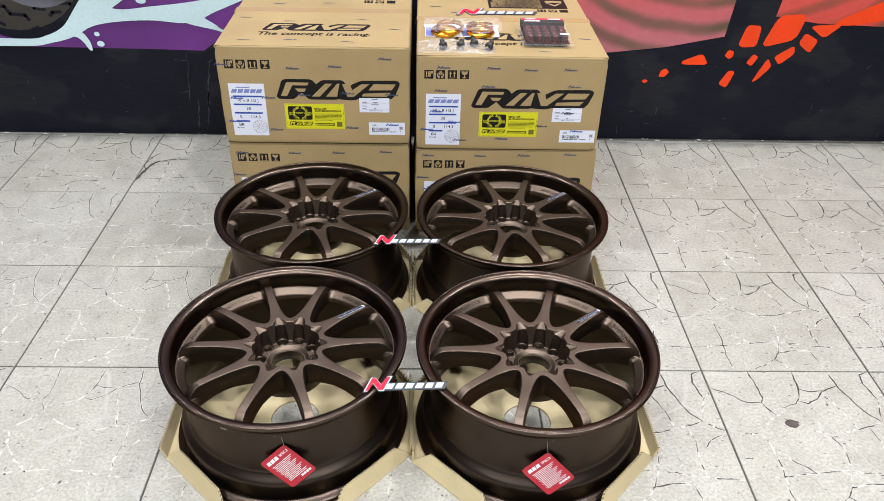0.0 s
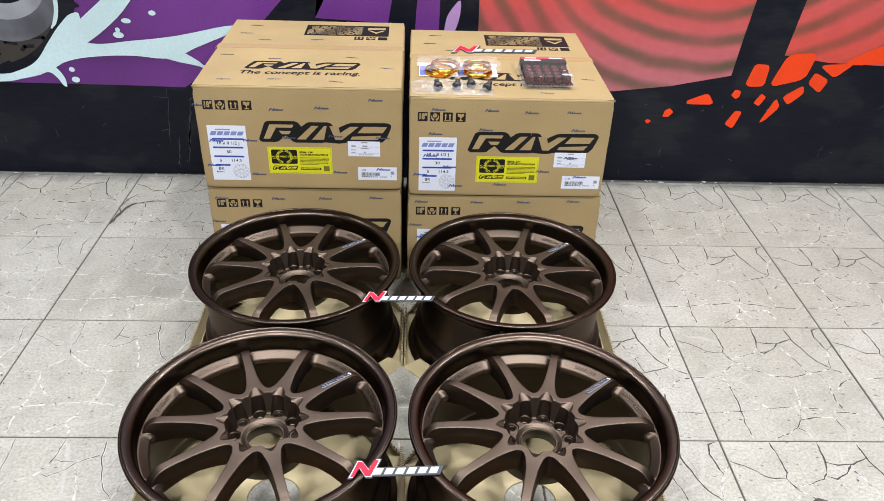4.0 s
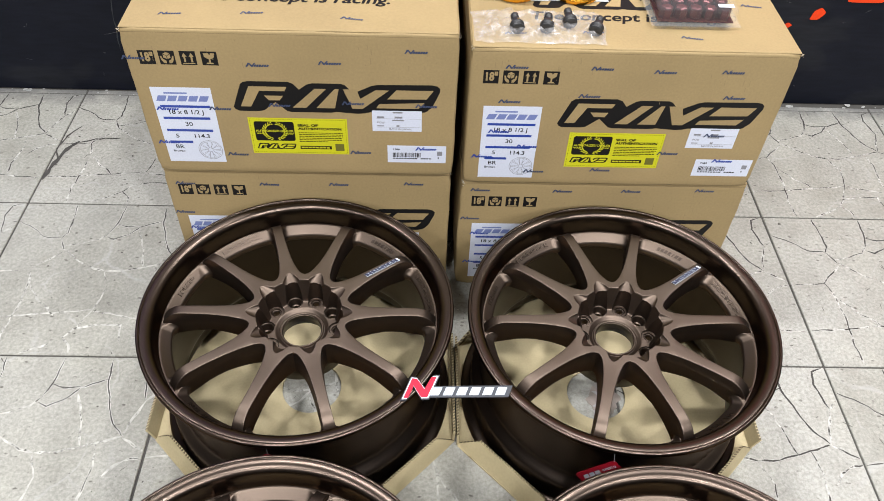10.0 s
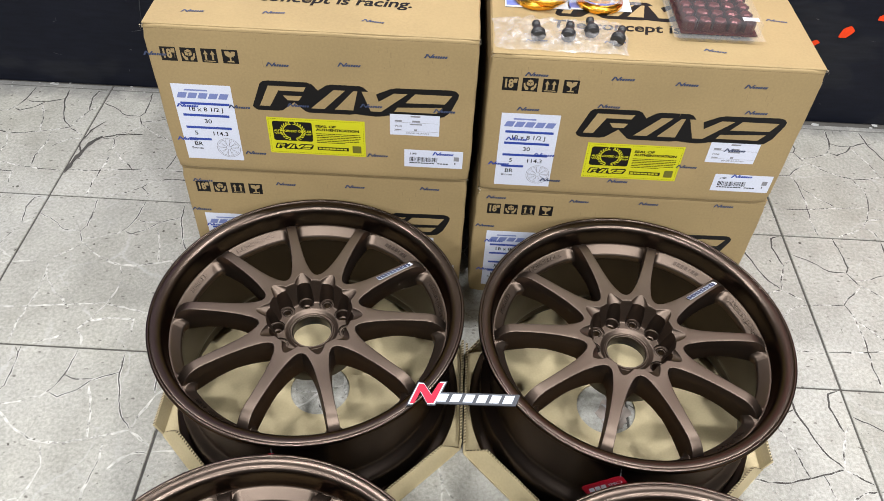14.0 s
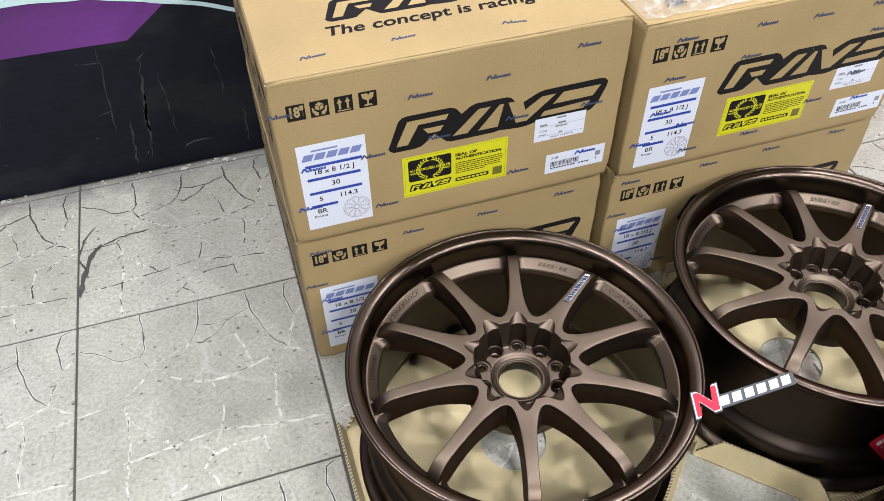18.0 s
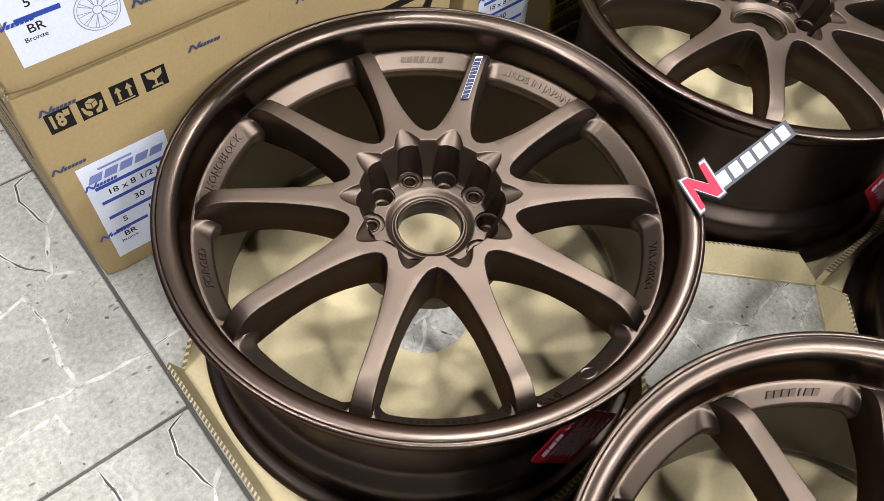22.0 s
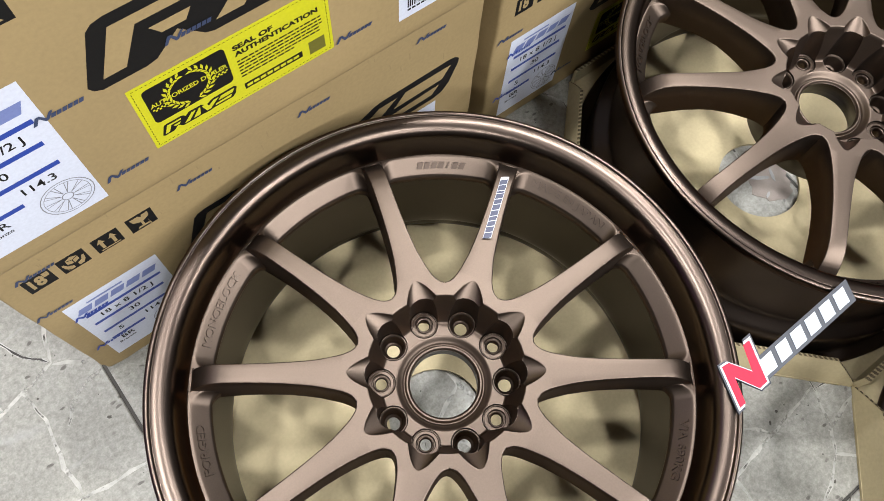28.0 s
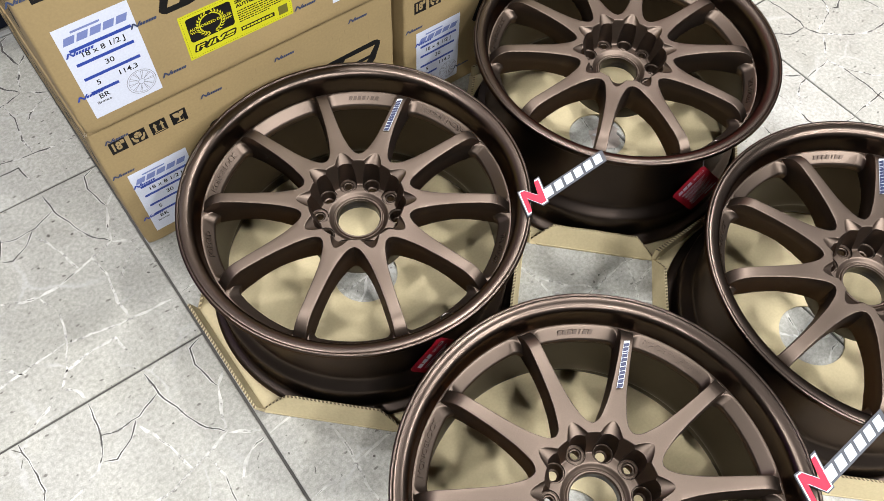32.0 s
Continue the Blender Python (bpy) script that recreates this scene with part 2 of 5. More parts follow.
    smudge = ramp(nt, noise_tex(nt, pos, 5.5, 6, 0.7), [(0.6, (0, 0, 0)), (0.78, (0.5, 0.5, 0.5))])
    col = mix(nt, "MIX", smudge, col, (0.25, 0.237, 0.185))
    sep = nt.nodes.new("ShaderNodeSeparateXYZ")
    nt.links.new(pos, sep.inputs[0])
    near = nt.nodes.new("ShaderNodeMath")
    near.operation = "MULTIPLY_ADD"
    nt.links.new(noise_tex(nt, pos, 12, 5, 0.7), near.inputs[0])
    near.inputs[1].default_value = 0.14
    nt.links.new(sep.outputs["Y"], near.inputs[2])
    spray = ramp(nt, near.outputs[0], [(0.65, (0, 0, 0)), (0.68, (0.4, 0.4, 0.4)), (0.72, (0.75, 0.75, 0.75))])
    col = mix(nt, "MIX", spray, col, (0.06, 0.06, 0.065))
    nt.links.new(col, b.inputs["Base Color"])
    nt.links.new(ramp(nt, mid, [(0.3, (0.5, 0.5, 0.5)), (0.7, (0.7, 0.7, 0.7))]), b.inputs["Roughness"])
    bump(nt, b, mid, 0.25, 0.0015)
    return m


def crack_ink(name, rgb, cut):
    m = material(name, rgb, 0.85)
    nt, b = nodes(m)
    pos = nt.nodes.new("ShaderNodeNewGeometry").outputs["Position"]
    fac = ramp(nt, noise_tex(nt, pos, 22, 4, 0.65), [(cut, (0, 0, 0)), (cut + 0.08, (1, 1, 1))])
    nt.links.new(fac, b.inputs["Alpha"])
    col = ramp(nt, noise_tex(nt, pos, 60, 3), [(0.3, tuple(c * 0.7 for c in rgb)), (0.7, tuple(min(1, c * 1.3) for c in rgb))])
    nt.links.new(col, b.inputs["Base Color"])
    return m


CONCRETE = concrete()
CRACK_DARK = crack_ink("dark_crack", (0.05, 0.046, 0.042), 0.2)
CRACK_PALE = crack_ink("chalky_crack", (0.46, 0.45, 0.42), 0.36)
CRACK_DASHED = crack_ink("broken_dark_crack", (0.05, 0.046, 0.042), 0.29)
CRACK_BROKEN = crack_ink("crumbled_dark_crack", (0.055, 0.05, 0.045), 0.46)
CRACK_TRACE = crack_ink("faint_dark_crack", (0.08, 0.075, 0.065), 0.56)
CRACK_FILLED = crack_ink("filled_crack", (0.425, 0.415, 0.38), 0.40)
GRIT = plain("dark_grit", (0.09, 0.083, 0.072), 0.9)
RESIN = plain("dark_brown_residue", (0.06, 0.045, 0.042), 0.6, 0, 0.5, 300, 0.4)
PEEL = plain("peeling_brown_coating", (0.3, 0.255, 0.225), 0.8, 0, 0.3, 160, 0.5)
FLAKE = plain("pale_paint_flake", (0.34, 0.34, 0.33), 0.7)
JOINT = plain("dark_joint", (0.062, 0.058, 0.052), 0.9, 0, 0.3)
def rolled_paint(name):
    """Black wall paint rolled on in uneven coats: bluish black with greyer patches and brushed edges."""
    m = material(name, (0.006, 0.007, 0.011), 0.42, 0, Specular_IOR_Level=0.16)
    nt, b = nodes(m)
    patch = noise_tex(nt, coords(nt, (1, 1, 1.6)), 4.2, 2.5, 0.5)
    brush = noise_tex(nt, coords(nt, (5, 1, 30)), 3.0, 4)
    fine = noise_tex(nt, coords(nt), 180, 3)
    base = ramp(nt, patch, [(0.38, (0.0046, 0.0058, 0.0112)), (0.52, (0.0058, 0.0069, 0.0125)), (0.555, (0.0095, 0.0107, 0.0155)), (0.7, (0.012, 0.013, 0.0165))])
    worn = ramp(nt, brush, [(0.3, (0.8, 0.8, 0.8)), (0.72, (1.3, 1.27, 1.25))])
    nt.links.new(mix(nt, "MULTIPLY", 1.0, base, worn), b.inputs["Base Color"])
    bump(nt, b, fine, 0.25, 0.0006)
    return m


WALL_BLACK = rolled_paint("black_wall_paint")
PURPLE = plain("purple_mural_paint", (0.115, 0.02, 0.185), 0.5, 0, 0.25, 16, 0.2)
LILAC = plain("lilac_mural_paint", (0.37, 0.22, 0.46), 0.5, 0, 0.15, 16, 0.2)
ORANGE = plain("orange_mural_paint", (0.7, 0.05, 0.008), 0.6, 0, 0.14, 30, 0.1, Specular_IOR_Level=0.2)
CYAN = plain("pale_blue_mural_paint", (0.5, 0.66, 0.7), 0.5, 0, 0.12, 20, 0.15)
TYRE_GREY = plain("grey_mural_paint", (0.03, 0.026, 0.022), 0.5, 0, 0.5, 30, 0.15)
RIM_PALE = plain("pale_silver_mural_paint", (0.3, 0.31, 0.35), 0.5, 0, 0.4, 30, 0.15)
RIM_GREY = plain("silver_mural_paint", (0.13, 0.135, 0.16), 0.5, 0, 0.55, 40, 0.15)


def glow_paint(name, centre, low, high, dark):
    """Sprayed paint with soft rings: pink and red with olive arcs."""
    m = material(name, low, 0.5)
    nt, b = nodes(m)
    geo = nt.nodes.new("ShaderNodeNewGeometry")
    dist = nt.nodes.new("ShaderNodeVectorMath")
    dist.operation = "DISTANCE"
    dist.inputs[1].default_value = centre
    wob = noise_tex(nt, geo.outputs["Position"], 2.5, 2)
    nt.links.new(geo.outputs["Position"], dist.inputs[0])
    m1 = nt.nodes.new("ShaderNodeMath")
    m1.operation = "MULTIPLY_ADD"
    nt.links.new(wob, m1.inputs[0])
    m1.inputs[1].default_value = 0.09
    nt.links.new(dist.outputs["Value"], m1.inputs[2])
    m2 = nt.nodes.new("ShaderNodeMath")
    m2.operation = "MULTIPLY"
    m2.inputs[1].default_value = 2 * math.pi / 0.088
    nt.links.new(m1.outputs[0], m2.inputs[0])
    sn = nt.nodes.new("ShaderNodeMath")
    sn.operation = "SINE"
    nt.links.new(m2.outputs[0], sn.inputs[0])
    half = nt.nodes.new("ShaderNodeMath")
    half.operation = "MULTIPLY_ADD"
    half.inputs[1].default_value, half.inputs[2].default_value = 0.5, 0.5
    nt.links.new(sn.outputs[0], half.inputs[0])
    fade = ramp(nt, noise_tex(nt, geo.outputs["Position"], 3.0, 2), [(0.3, (0.5, 0.5, 0.5)), (0.65, (1, 1, 1))])
    arcs = mix(nt, "MULTIPLY", 1.0, ramp(nt, half.outputs[0], [(0.25, (0, 0, 0)), (0.6, (0.45, 0.45, 0.45)), (0.95, (0.95, 0.95, 0.95))]), fade)
    sep = nt.nodes.new("ShaderNodeSeparateXYZ")
    nt.links.new(geo.outputs["Position"], sep.inputs[0])
    up = nt.nodes.new("ShaderNodeMapRange")
    up.inputs["From Min"].default_value, up.inputs["From Max"].default_value = 0.36, 0.66
    nt.links.new(sep.outputs["Z"], up.inputs["Value"])
    base = mix(nt, "MIX", up.outputs[0], low, high)
    col = mix(nt, "MIX", arcs, base, dark)
    fine = ramp(nt, noise_tex(nt, geo.outputs["Position"], 30, 5), [(0.3, (0.9, 0.9, 0.9)), (0.7, (1.03, 1.03, 1.03))])
    nt.links.new(mix(nt, "MULTIPLY", 1.0, col, fine), b.inputs["Base Color"])
    return m


PINK = glow_paint("pink_mural_paint", (0.95, 0.655, 1.02), (0.4, 0.12, 0.145), (0.48, 0.055, 0.048), (0.085, 0.06, 0.035))
CORAL = glow_paint("coral_mural_paint", (1.15, 0.655, 1.05), (0.54, 0.045, 0.022), (0.49, 0.075, 0.075), (0.1, 0.05, 0.026))
CEILING = plain("grey_ceiling_paint", (0.15, 0.15, 0.145), 0.8)
PLASTER = plain("dark_grey_wall_paint", (0.06, 0.06, 0.06), 0.7)
TAPE = plain("brown_packing_tape", (0.34, 0.24, 0.115), 0.25, 0, 0.05, 30, 0.05)
BLUE_PALE = plain("pale_blue_ink", (0.16, 0.2, 0.42), 0.5)
STAMP = plain("stamp_ink", (0.035, 0.05, 0.105), 0.6)
GREY_INK = plain("grey_ink", (0.22, 0.22, 0.24), 0.6)
OLIVE_INK = plain("dark_olive_print", (0.14, 0.13, 0.02), 0.5)
GOLD = plain("gold_anodised_metal", (0.9, 0.45, 0.05), 0.2, 1.0, 0.05, 60, 0.02)
RUBBER = plain("black_rubber", (0.02, 0.02, 0.021), 0.5)
NUT_RED = plain("dark_red_anodised_metal", (0.075, 0.014, 0.016), 0.35, 0.6, 0.1)
SIGN_RED = plain("red_sign_print", (0.56, 0.014, 0.04), 0.5, 0, 0.04, Specular_IOR_Level=0.25)
SIGN_WHITE = plain("cool_white_sign_print", (0.5, 0.55, 0.62), 0.5, 0, 0.04, Specular_IOR_Level=0.25)
SIGN_GREY = plain("dark_grey_sign_edge", (0.042, 0.046, 0.056), 0.6, 0, 0.05)
CARD_BLUE = plain("blue_backing_card", (0.16, 0.2, 0.5), 0.4, 0, 0.1)
FLUTE_SHADE = plain("flute_opening_shade", (0.13, 0.1, 0.055), 0.85, 0, 0.3, 120, 0.3)


def clear(name, tint, alpha, rough=0.08):
    """Thin clear plastic."""
    m = material(name, tint, rough)
    nt, b = nodes(m)
    b.inputs["Alpha"].default_value = alpha
    b.inputs["Specular IOR Level"].default_value = 0.9
    return m


BAG = clear("clear_plastic_bag", (0.6, 0.59, 0.6), 0.3, 0.12)
nt0, b0 = nodes(BAG)
nt0.links.new(ramp(nt0, noise_tex(nt0, coords(nt0), 70, 4, 0.6), [(0.4, (0.12, 0.12, 0.12)), (0.55, (0.24, 0.24, 0.24)), (0.68, (0.5, 0.5, 0.5))]), b0.inputs["Alpha"])
BLISTER = clear("clear_blister_plastic", (0.7, 0.73, 0.75), 0.06, 0.04)
RED = plain("red_tag_card", (0.34, 0.009, 0.022), 0.3, 0, 0.05)

STREAK = plain("dark_grey_streak", (0.022, 0.025, 0.03), 0.6)
SCUFF = plain("grey_scuff", (0.075, 0.075, 0.08), 0.7)

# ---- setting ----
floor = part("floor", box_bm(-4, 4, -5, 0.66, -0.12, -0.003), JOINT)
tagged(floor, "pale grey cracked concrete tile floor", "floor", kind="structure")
wall = part("wall_north", box_bm(-4, 4, 0.655, 0.85, 0, 3.1), WALL_BLACK)
tagged(wall, "black wall with a sprayed purple and red mural", "wall", kind="structure")
# Unseen walls and ceiling close the room; their dark greys limit bounced light.
for nm, b in (("wall_south", (-4, 4, -5.2, -5, 0, 3.1)), ("wall_west", (-4.2, -4, -5, 0.66, 0, 3.1)), ("wall_east", (4, 4.2, -5, 0.66, 0, 3.1))):
    tagged(part(nm, box_bm(*b), PLASTER), "unseen dark grey wall closing the room", "wall", kind="structure")
tagged(part("ceiling", box_bm(-4.2, 4.2, -5.2, 0.85, 3.1, 3.25), CEILING), "unseen grey ceiling closing the room", "ceiling", kind="structure")

# ---- wheels ----
FACE, WELL, PAD = 0.2205, 0.1755, 0.193


def sstep(a, b, x):
    t = np.clip((x - a) / (b - a), 0, 1)
    return t * t * (3 - 2 * t)


SPOKE_U = [0.070, 0.0762, 0.0772, 0.0785, 0.0805, 0.0835, 0.0875, 0.0895, 0.0935, 0.100, 0.110, 0.122, 0.136, 0.150, 0.165, 0.180, 0.190, 0.198, 0.205, 0.2105, 0.2145, 0.2175, 0.2187, 0.2190, 0.2205]
SPOKE_W = [0.0226, 0.0247, 0.0244, 0.0222, 0.0202, 0.0184, 0.0168, 0.0161, 0.0150, 0.0136, 0.0117, 0.0104, 0.0094, 0.0088, 0.0084, 0.0082, 0.0082, 0.0084, 0.0086, 0.0088, 0.0090, 0.0090, 0.0090, 0.0090, 0.0090]
EDGE = 0.0011


POCKET = 0.0134


def face_height(x, y):
    """Height of the hub's face: centre ring, sunk well with a sloping wall, ten tapering run-outs into the spokes."""
    rr, aa = np.hypot(x, y), np.arctan2(y, x)
    da = aa - np.round(aa / (np.pi / 5)) * np.pi / 5
    u, v = rr * np.cos(da), np.abs(rr * np.sin(da))
    z = WELL + (FACE - WELL) * (0.10 * sstep(0.0555, 0.0600, rr) + 0.80 * np.clip((rr - 0.0580) / 0.0092, 0, 1) + 0.10 * sstep(0.0662, 0.0690, rr))
    z = z + 0.0024 * (1 - sstep(0.0346, 0.0354, rr)) - 0.0014 * sstep(0.0354, 0.0359, rr) * (1 - sstep(0.0368, 0.0382, rr))
    z = z - 0.0030 * (1 - sstep(0.0312, 0.0330, rr)) - 0.0048 * (1 - sstep(0.0372, 0.0445, rr))
    cone_w = 0.0132 * np.clip((0.0855 - u) / (0.0855 - 0.0675), 0, 1) ** 0.6
    cone = FACE - 0.0098 * np.clip((0.0855 - u) / 0.0185, 0, 1) * np.sqrt(np.clip(1 - (v / np.maximum(cone_w, 1e-5)) ** 2, 0, 1))
    z = np.where((u > 0.066) & (v < cone_w), np.minimum(z, cone), z)
    wid = np.interp(u, SPOKE_U, SPOKE_W)
    lean = (np.interp(u + 0.0004, SPOKE_U, SPOKE_W) - np.interp(u - 0.0004, SPOKE_U, SPOKE_W)) / 0.0008
    over = np.clip(1 - (wid - v) / np.sqrt(1 + lean ** 2) / EDGE, 0, 1) * (u > 0.0762)
    z = z - EDGE * (1 - np.sqrt(1 - np.minimum(over, 0.999) ** 2))
    return z - 0.006 * np.clip((v - wid) / 0.0005, 0, 1) * (u > 0.0762), u, v, wid


def hub_face(step=0.0005, n=1080):
    """The hub's face with ten round holes for the bolt pockets."""
    r = np.concatenate([[0.0312, 0.0314], np.arange(0.0318, 0.0925, step)])
    a = np.linspace(0, 2 * np.pi, n, endpoint=False)
    rr, aa = np.meshgrid(r, a, indexing="ij")
    k = np.round(aa / (np.pi / 5)) * np.pi / 5
    px, py = 0.05715 * np.cos(k), 0.05715 * np.sin(k)
    x, y = rr * np.cos(aa), rr * np.sin(aa)
    d = np.hypot(x - px, y - py)
    rim = (d < POCKET) & (d > POCKET - 0.0008)
    pull = np.where(rim, POCKET / np.maximum(d, 1e-6), 1.0)
    x, y = px + (x - px) * pull, py + (y - py) * pull
    z, u, v, wid = face_height(x, y)
    keep = ((u < 0.0768) | (v < wid + 0.0002)) & (u < 0.0900)
    m = len(r)
    i, s = np.meshgrid(np.arange(m - 1), np.arange(n), indexing="ij")
    t = (s + 1) % n
    quads = np.stack([i * n + s, (i + 1) * n + s, (i + 1) * n + t, i * n + t], -1).reshape(-1, 4)
    good = keep.reshape(-1)[quads].any(1) & (d > POCKET - 0.0008).reshape(-1)[quads].all(1)
    return mesh("hub_face", np.stack([x, y, z], -1).reshape(-1, 3).tolist(), quads[good].tolist())


def pocket_me(n=96):
    """The round wall of one bolt pocket, as high as the face around it."""
    q = np.linspace(0, 2 * np.pi, n, endpoint=False)
    x, y = 0.05715 + POCKET * np.cos(q), POCKET * np.sin(q)
    top = np.maximum(face_height(x, y)[0], 0.1722)
    rows = [np.stack([x - 0.05715, y, 0.1705 + (top - 0.1705) * f], -1) for f in (0, 0.5, 1)]
    faces = [(i * n + s, i * n + (s + 1) % n, (i + 1) * n + (s + 1) % n, (i + 1) * n + s) for i in range(2) for s in range(n)]
    return mesh("pocket_wall", np.concatenate(rows).tolist(), faces)


def hub_back(n=720):
    """The back of the hub with its bore, bolt holes and outer wall."""
    prof = [(0.0312, WELL - 0.006), (0.0312, 0.156), (0.036, 0.152), (0.0375, 0.1415)] + [(x, 0.140) for x in np.arange(0.039, 0.076, 0.0012)] + [(0.0775, 0.142), (0.0788, 0.168), (0.0805, 0.2)]
    a = np.linspace(0, 2 * np.pi, n, endpoint=False)
    p = np.array(prof)
    v = np.stack([p[:, 0, None] * np.cos(a), p[:, 0, None] * np.sin(a), p[:, 1, None] + 0 * a], -1).reshape(-1, 3)
    f = []
    for i in range(len(p) - 1):
        for s in range(n):
            ang = a[s] - round(a[s] / (math.pi / 5)) * math.pi / 5
            if math.hypot(p[i, 0] * math.cos(ang) - 0.05715, p[i, 0] * math.sin(ang)) < 0.0118:
                continue
            u = (s + 1) % n
            f.append((i * n + s, i * n + u, (i + 1) * n + u, (i + 1) * n + s))
    return mesh("hub_back", v, f)


def spoke_me():
    """One spoke along +x: flared root, slim waist, end rounding down onto the ring. Its root is topped by the hub's face."""
    verts, faces = [], []
    for u, w in zip(SPOKE_U, SPOKE_W):
        drop = max(0.0, (u - 0.186) / 0.0345)
        t = FACE + 0.0012 * (1 - math.cos(min(1, max(0, (u - 0.089) / 0.16)) * 2 * math.pi)) - 0.024 * drop ** 2.6
        b = 0.170 + 0.013 * min(1, max(0, (u - 0.075) / 0.06)) - 0.012 * min(1, max(0, (u - 0.16) / 0.05))
        b = 0.1985 if u > 0.2188 else b
        e = EDGE
        ring = [(-w - 0.0016, b), (-w - 0.0003, t - 0.0055), (-w - 0.0001, t - e * 1.6), (-w, t - e * 1.15)]
        ring += [(-w + e * (1 - math.cos(q)), t - e * (1 - math.sin(q))) for q in (0, 0.4, 0.8, 1.2, 1.5708)]
        ring += [(-w * 0.4, t), (0, t)]
        ring = ring + [(-x, z) for x, z in ring[-2::-1]]
        verts += [(u, x, z) for x, z in ring]
    k = len(ring)
    for i in range(len(SPOKE_U) - 1):
        for j in range(k):
            if SPOKE_U[i + 1] < 0.0899 and 4 <= j <= k - 6:
                continue
            m = (j + 1) % k
            faces.append((i * k + j, i * k + m, (i + 1) * k + m, (i + 1) * k + j))
    return mesh("spoke", verts, faces)


TILT, SHELF, FILLET = 0.78, 0.1985, 0.013


def pad_ring(n=1440):
    """The ring that carries the spokes, with a raised pad between each two."""
    a = np.linspace(0, 2 * np.pi, n, endpoint=False)
    da = np.abs(a - np.round(a / (np.pi / 5)) * np.pi / 5)
    d = 0.2045 * np.sin(da) - 0.0092
    rho = 0.012
    ri = 0.2045 - np.where(d < rho, rho - np.sqrt(np.clip(rho ** 2 - (rho - np.clip(d, 0, rho)) ** 2, 0, None)), 0)
    ri = np.where(d < 0, 0.1925, ri)
    s = np.concatenate([np.linspace(0, 0.12, 5), np.linspace(0.17, 0.7, 9), np.linspace(0.73, 1, 14)])
    rows = []
    for q in s:
        r = ri + (0.2222 - ri) * q
        v = r * (np.pi / 10 - da)
        side = np.clip(r * np.pi / 10 - np.abs(v) - 0.0092, 0, FILLET)
        z = PAD + TILT * (r - 0.2132) + FILLET - np.sqrt(FILLET ** 2 - (FILLET - side) ** 2)
        gap = SHELF - z
        z = SHELF - 0.5 * (gap + np.sqrt(gap ** 2 + 0.0008 ** 2)) - (1 - sstep(0, 0.10, q)) * 0.0016
        rows.append(np.stack([r * np.cos(a), r * np.sin(a), z], -1))
    low = np.stack([(ri + 0.0025) * np.cos(a), (ri + 0.0025) * np.sin(a), 0 * a + 0.174], -1)
    low2 = np.stack([0.214 * np.cos(a), 0.214 * np.sin(a), 0 * a + 0.166], -1)
    rows = [low2, low] + rows
    verts = np.concatenate(rows)
    f = []
    for i in range(len(rows) - 1):
        for k in range(n):
            u = (k + 1) % n
            f.append((i * n + k, i * n + u, (i + 1) * n + u, (i + 1) * n + k)[::-1])
    return mesh("pad_ring", verts, f)


LIP = [(0.2216, 0.1965), (0.2226, 0.199), (0.2235, 0.204), (0.2243, 0.212), (0.2251, 0.2205), (0.2259, 0.2262), (0.2272, 0.2297), (0.2294, 0.2326), (0.2328, 0.2348), (0.2372, 0.2360), (0.2418, 0.2362), (0.2430, 0.2357), (0.2438, 0.2376), (0.2455, 0.2380), (0.2472, 0.2374), (0.2482, 0.2360), (0.2485, 0.2340), (0.2485, 0.2300), (0.2478, 0.2285), (0.2440, 0.2270)]
BARREL = [(0.2440, 0.2270), (0.2385, 0.2235), (0.2345, 0.2195), (0.2325, 0.214), (0.2300, 0.207), (0.2240, 0.201), (0.2212, 0.196), (0.2200, 0.188), (0.2178, 0.12), (0.2166, 0.090),
          (0.2169, 0.082), (0.2185, 0.0785), (0.2235, 0.0725), (0.2300, 0.0655), (0.2322, 0.0620), (0.2328, 0.056), (0.2320, 0.045), (0.2320, 0.020), (0.2345, 0.016), (0.2400, 0.0135), (0.2455, 0.0115),
          (0.2480, 0.0085), (0.2485, 0.005), (0.2475, 0.0015), (0.2450, 0.0), (0.2420, 0.0005), (0.2390, 0.004), (0.2330, 0.010), (0.2270, 0.018), (0.2265, 0.038), (0.2235, 0.046), (0.2130, 0.060), (0.2105, 0.070),
          (0.2115, 0.10), (0.2135, 0.168), (0.2145, 0.18)]


def dense(prof, n):
    """The profile with rounded corners: points spread along it."""
    p = np.array(prof)
    for _ in range(n):
        q = np.empty((2 * len(p), 2))
        q[0], q[-1] = p[0], p[-1]
        q[1:-1:2] = 0.75 * p[:-1] + 0.25 * p[1:]
        q[2:-1:2] = 0.25 * p[:-1] + 0.75 * p[1:]
        p = q
    return p.tolist()


SEAT = [(0.0136, 0.1708), (0.0128, 0.1708), (0.0126, 0.1714), (0.0126, 0.1735), (0.0123, 0.1743), (0.0118, 0.1744), (0.0112, 0.1735), (0.0088, 0.1735), (0.0085, 0.1727), (0.0083, 0.1707), (0.0074, 0.1707), (0.0071, 0.1725), (0.0066, 0.1729), (0.0058, 0.1725), (0.0052, 0.1710), (0.0050, 0.1690), (0.0060, 0.1655), (0.0112, 0.1645), (0.0122, 0.1535), (0.0122, 0.1402)]
HOLE = [(0.0136, 0.1708), (0.0128, 0.1708), (0.0126, 0.1714), (0.0126, 0.1735), (0.0123, 0.1743), (0.0117, 0.1744), (0.0108, 0.1733), (0.0103, 0.1725), (0.0098, 0.1700), (0.0090, 0.1645), (0.0080, 0.1605), (0.0062, 0.1590), (0.0060, 0.1565), (0.0122, 0.1535), (0.0122, 0.1402)]


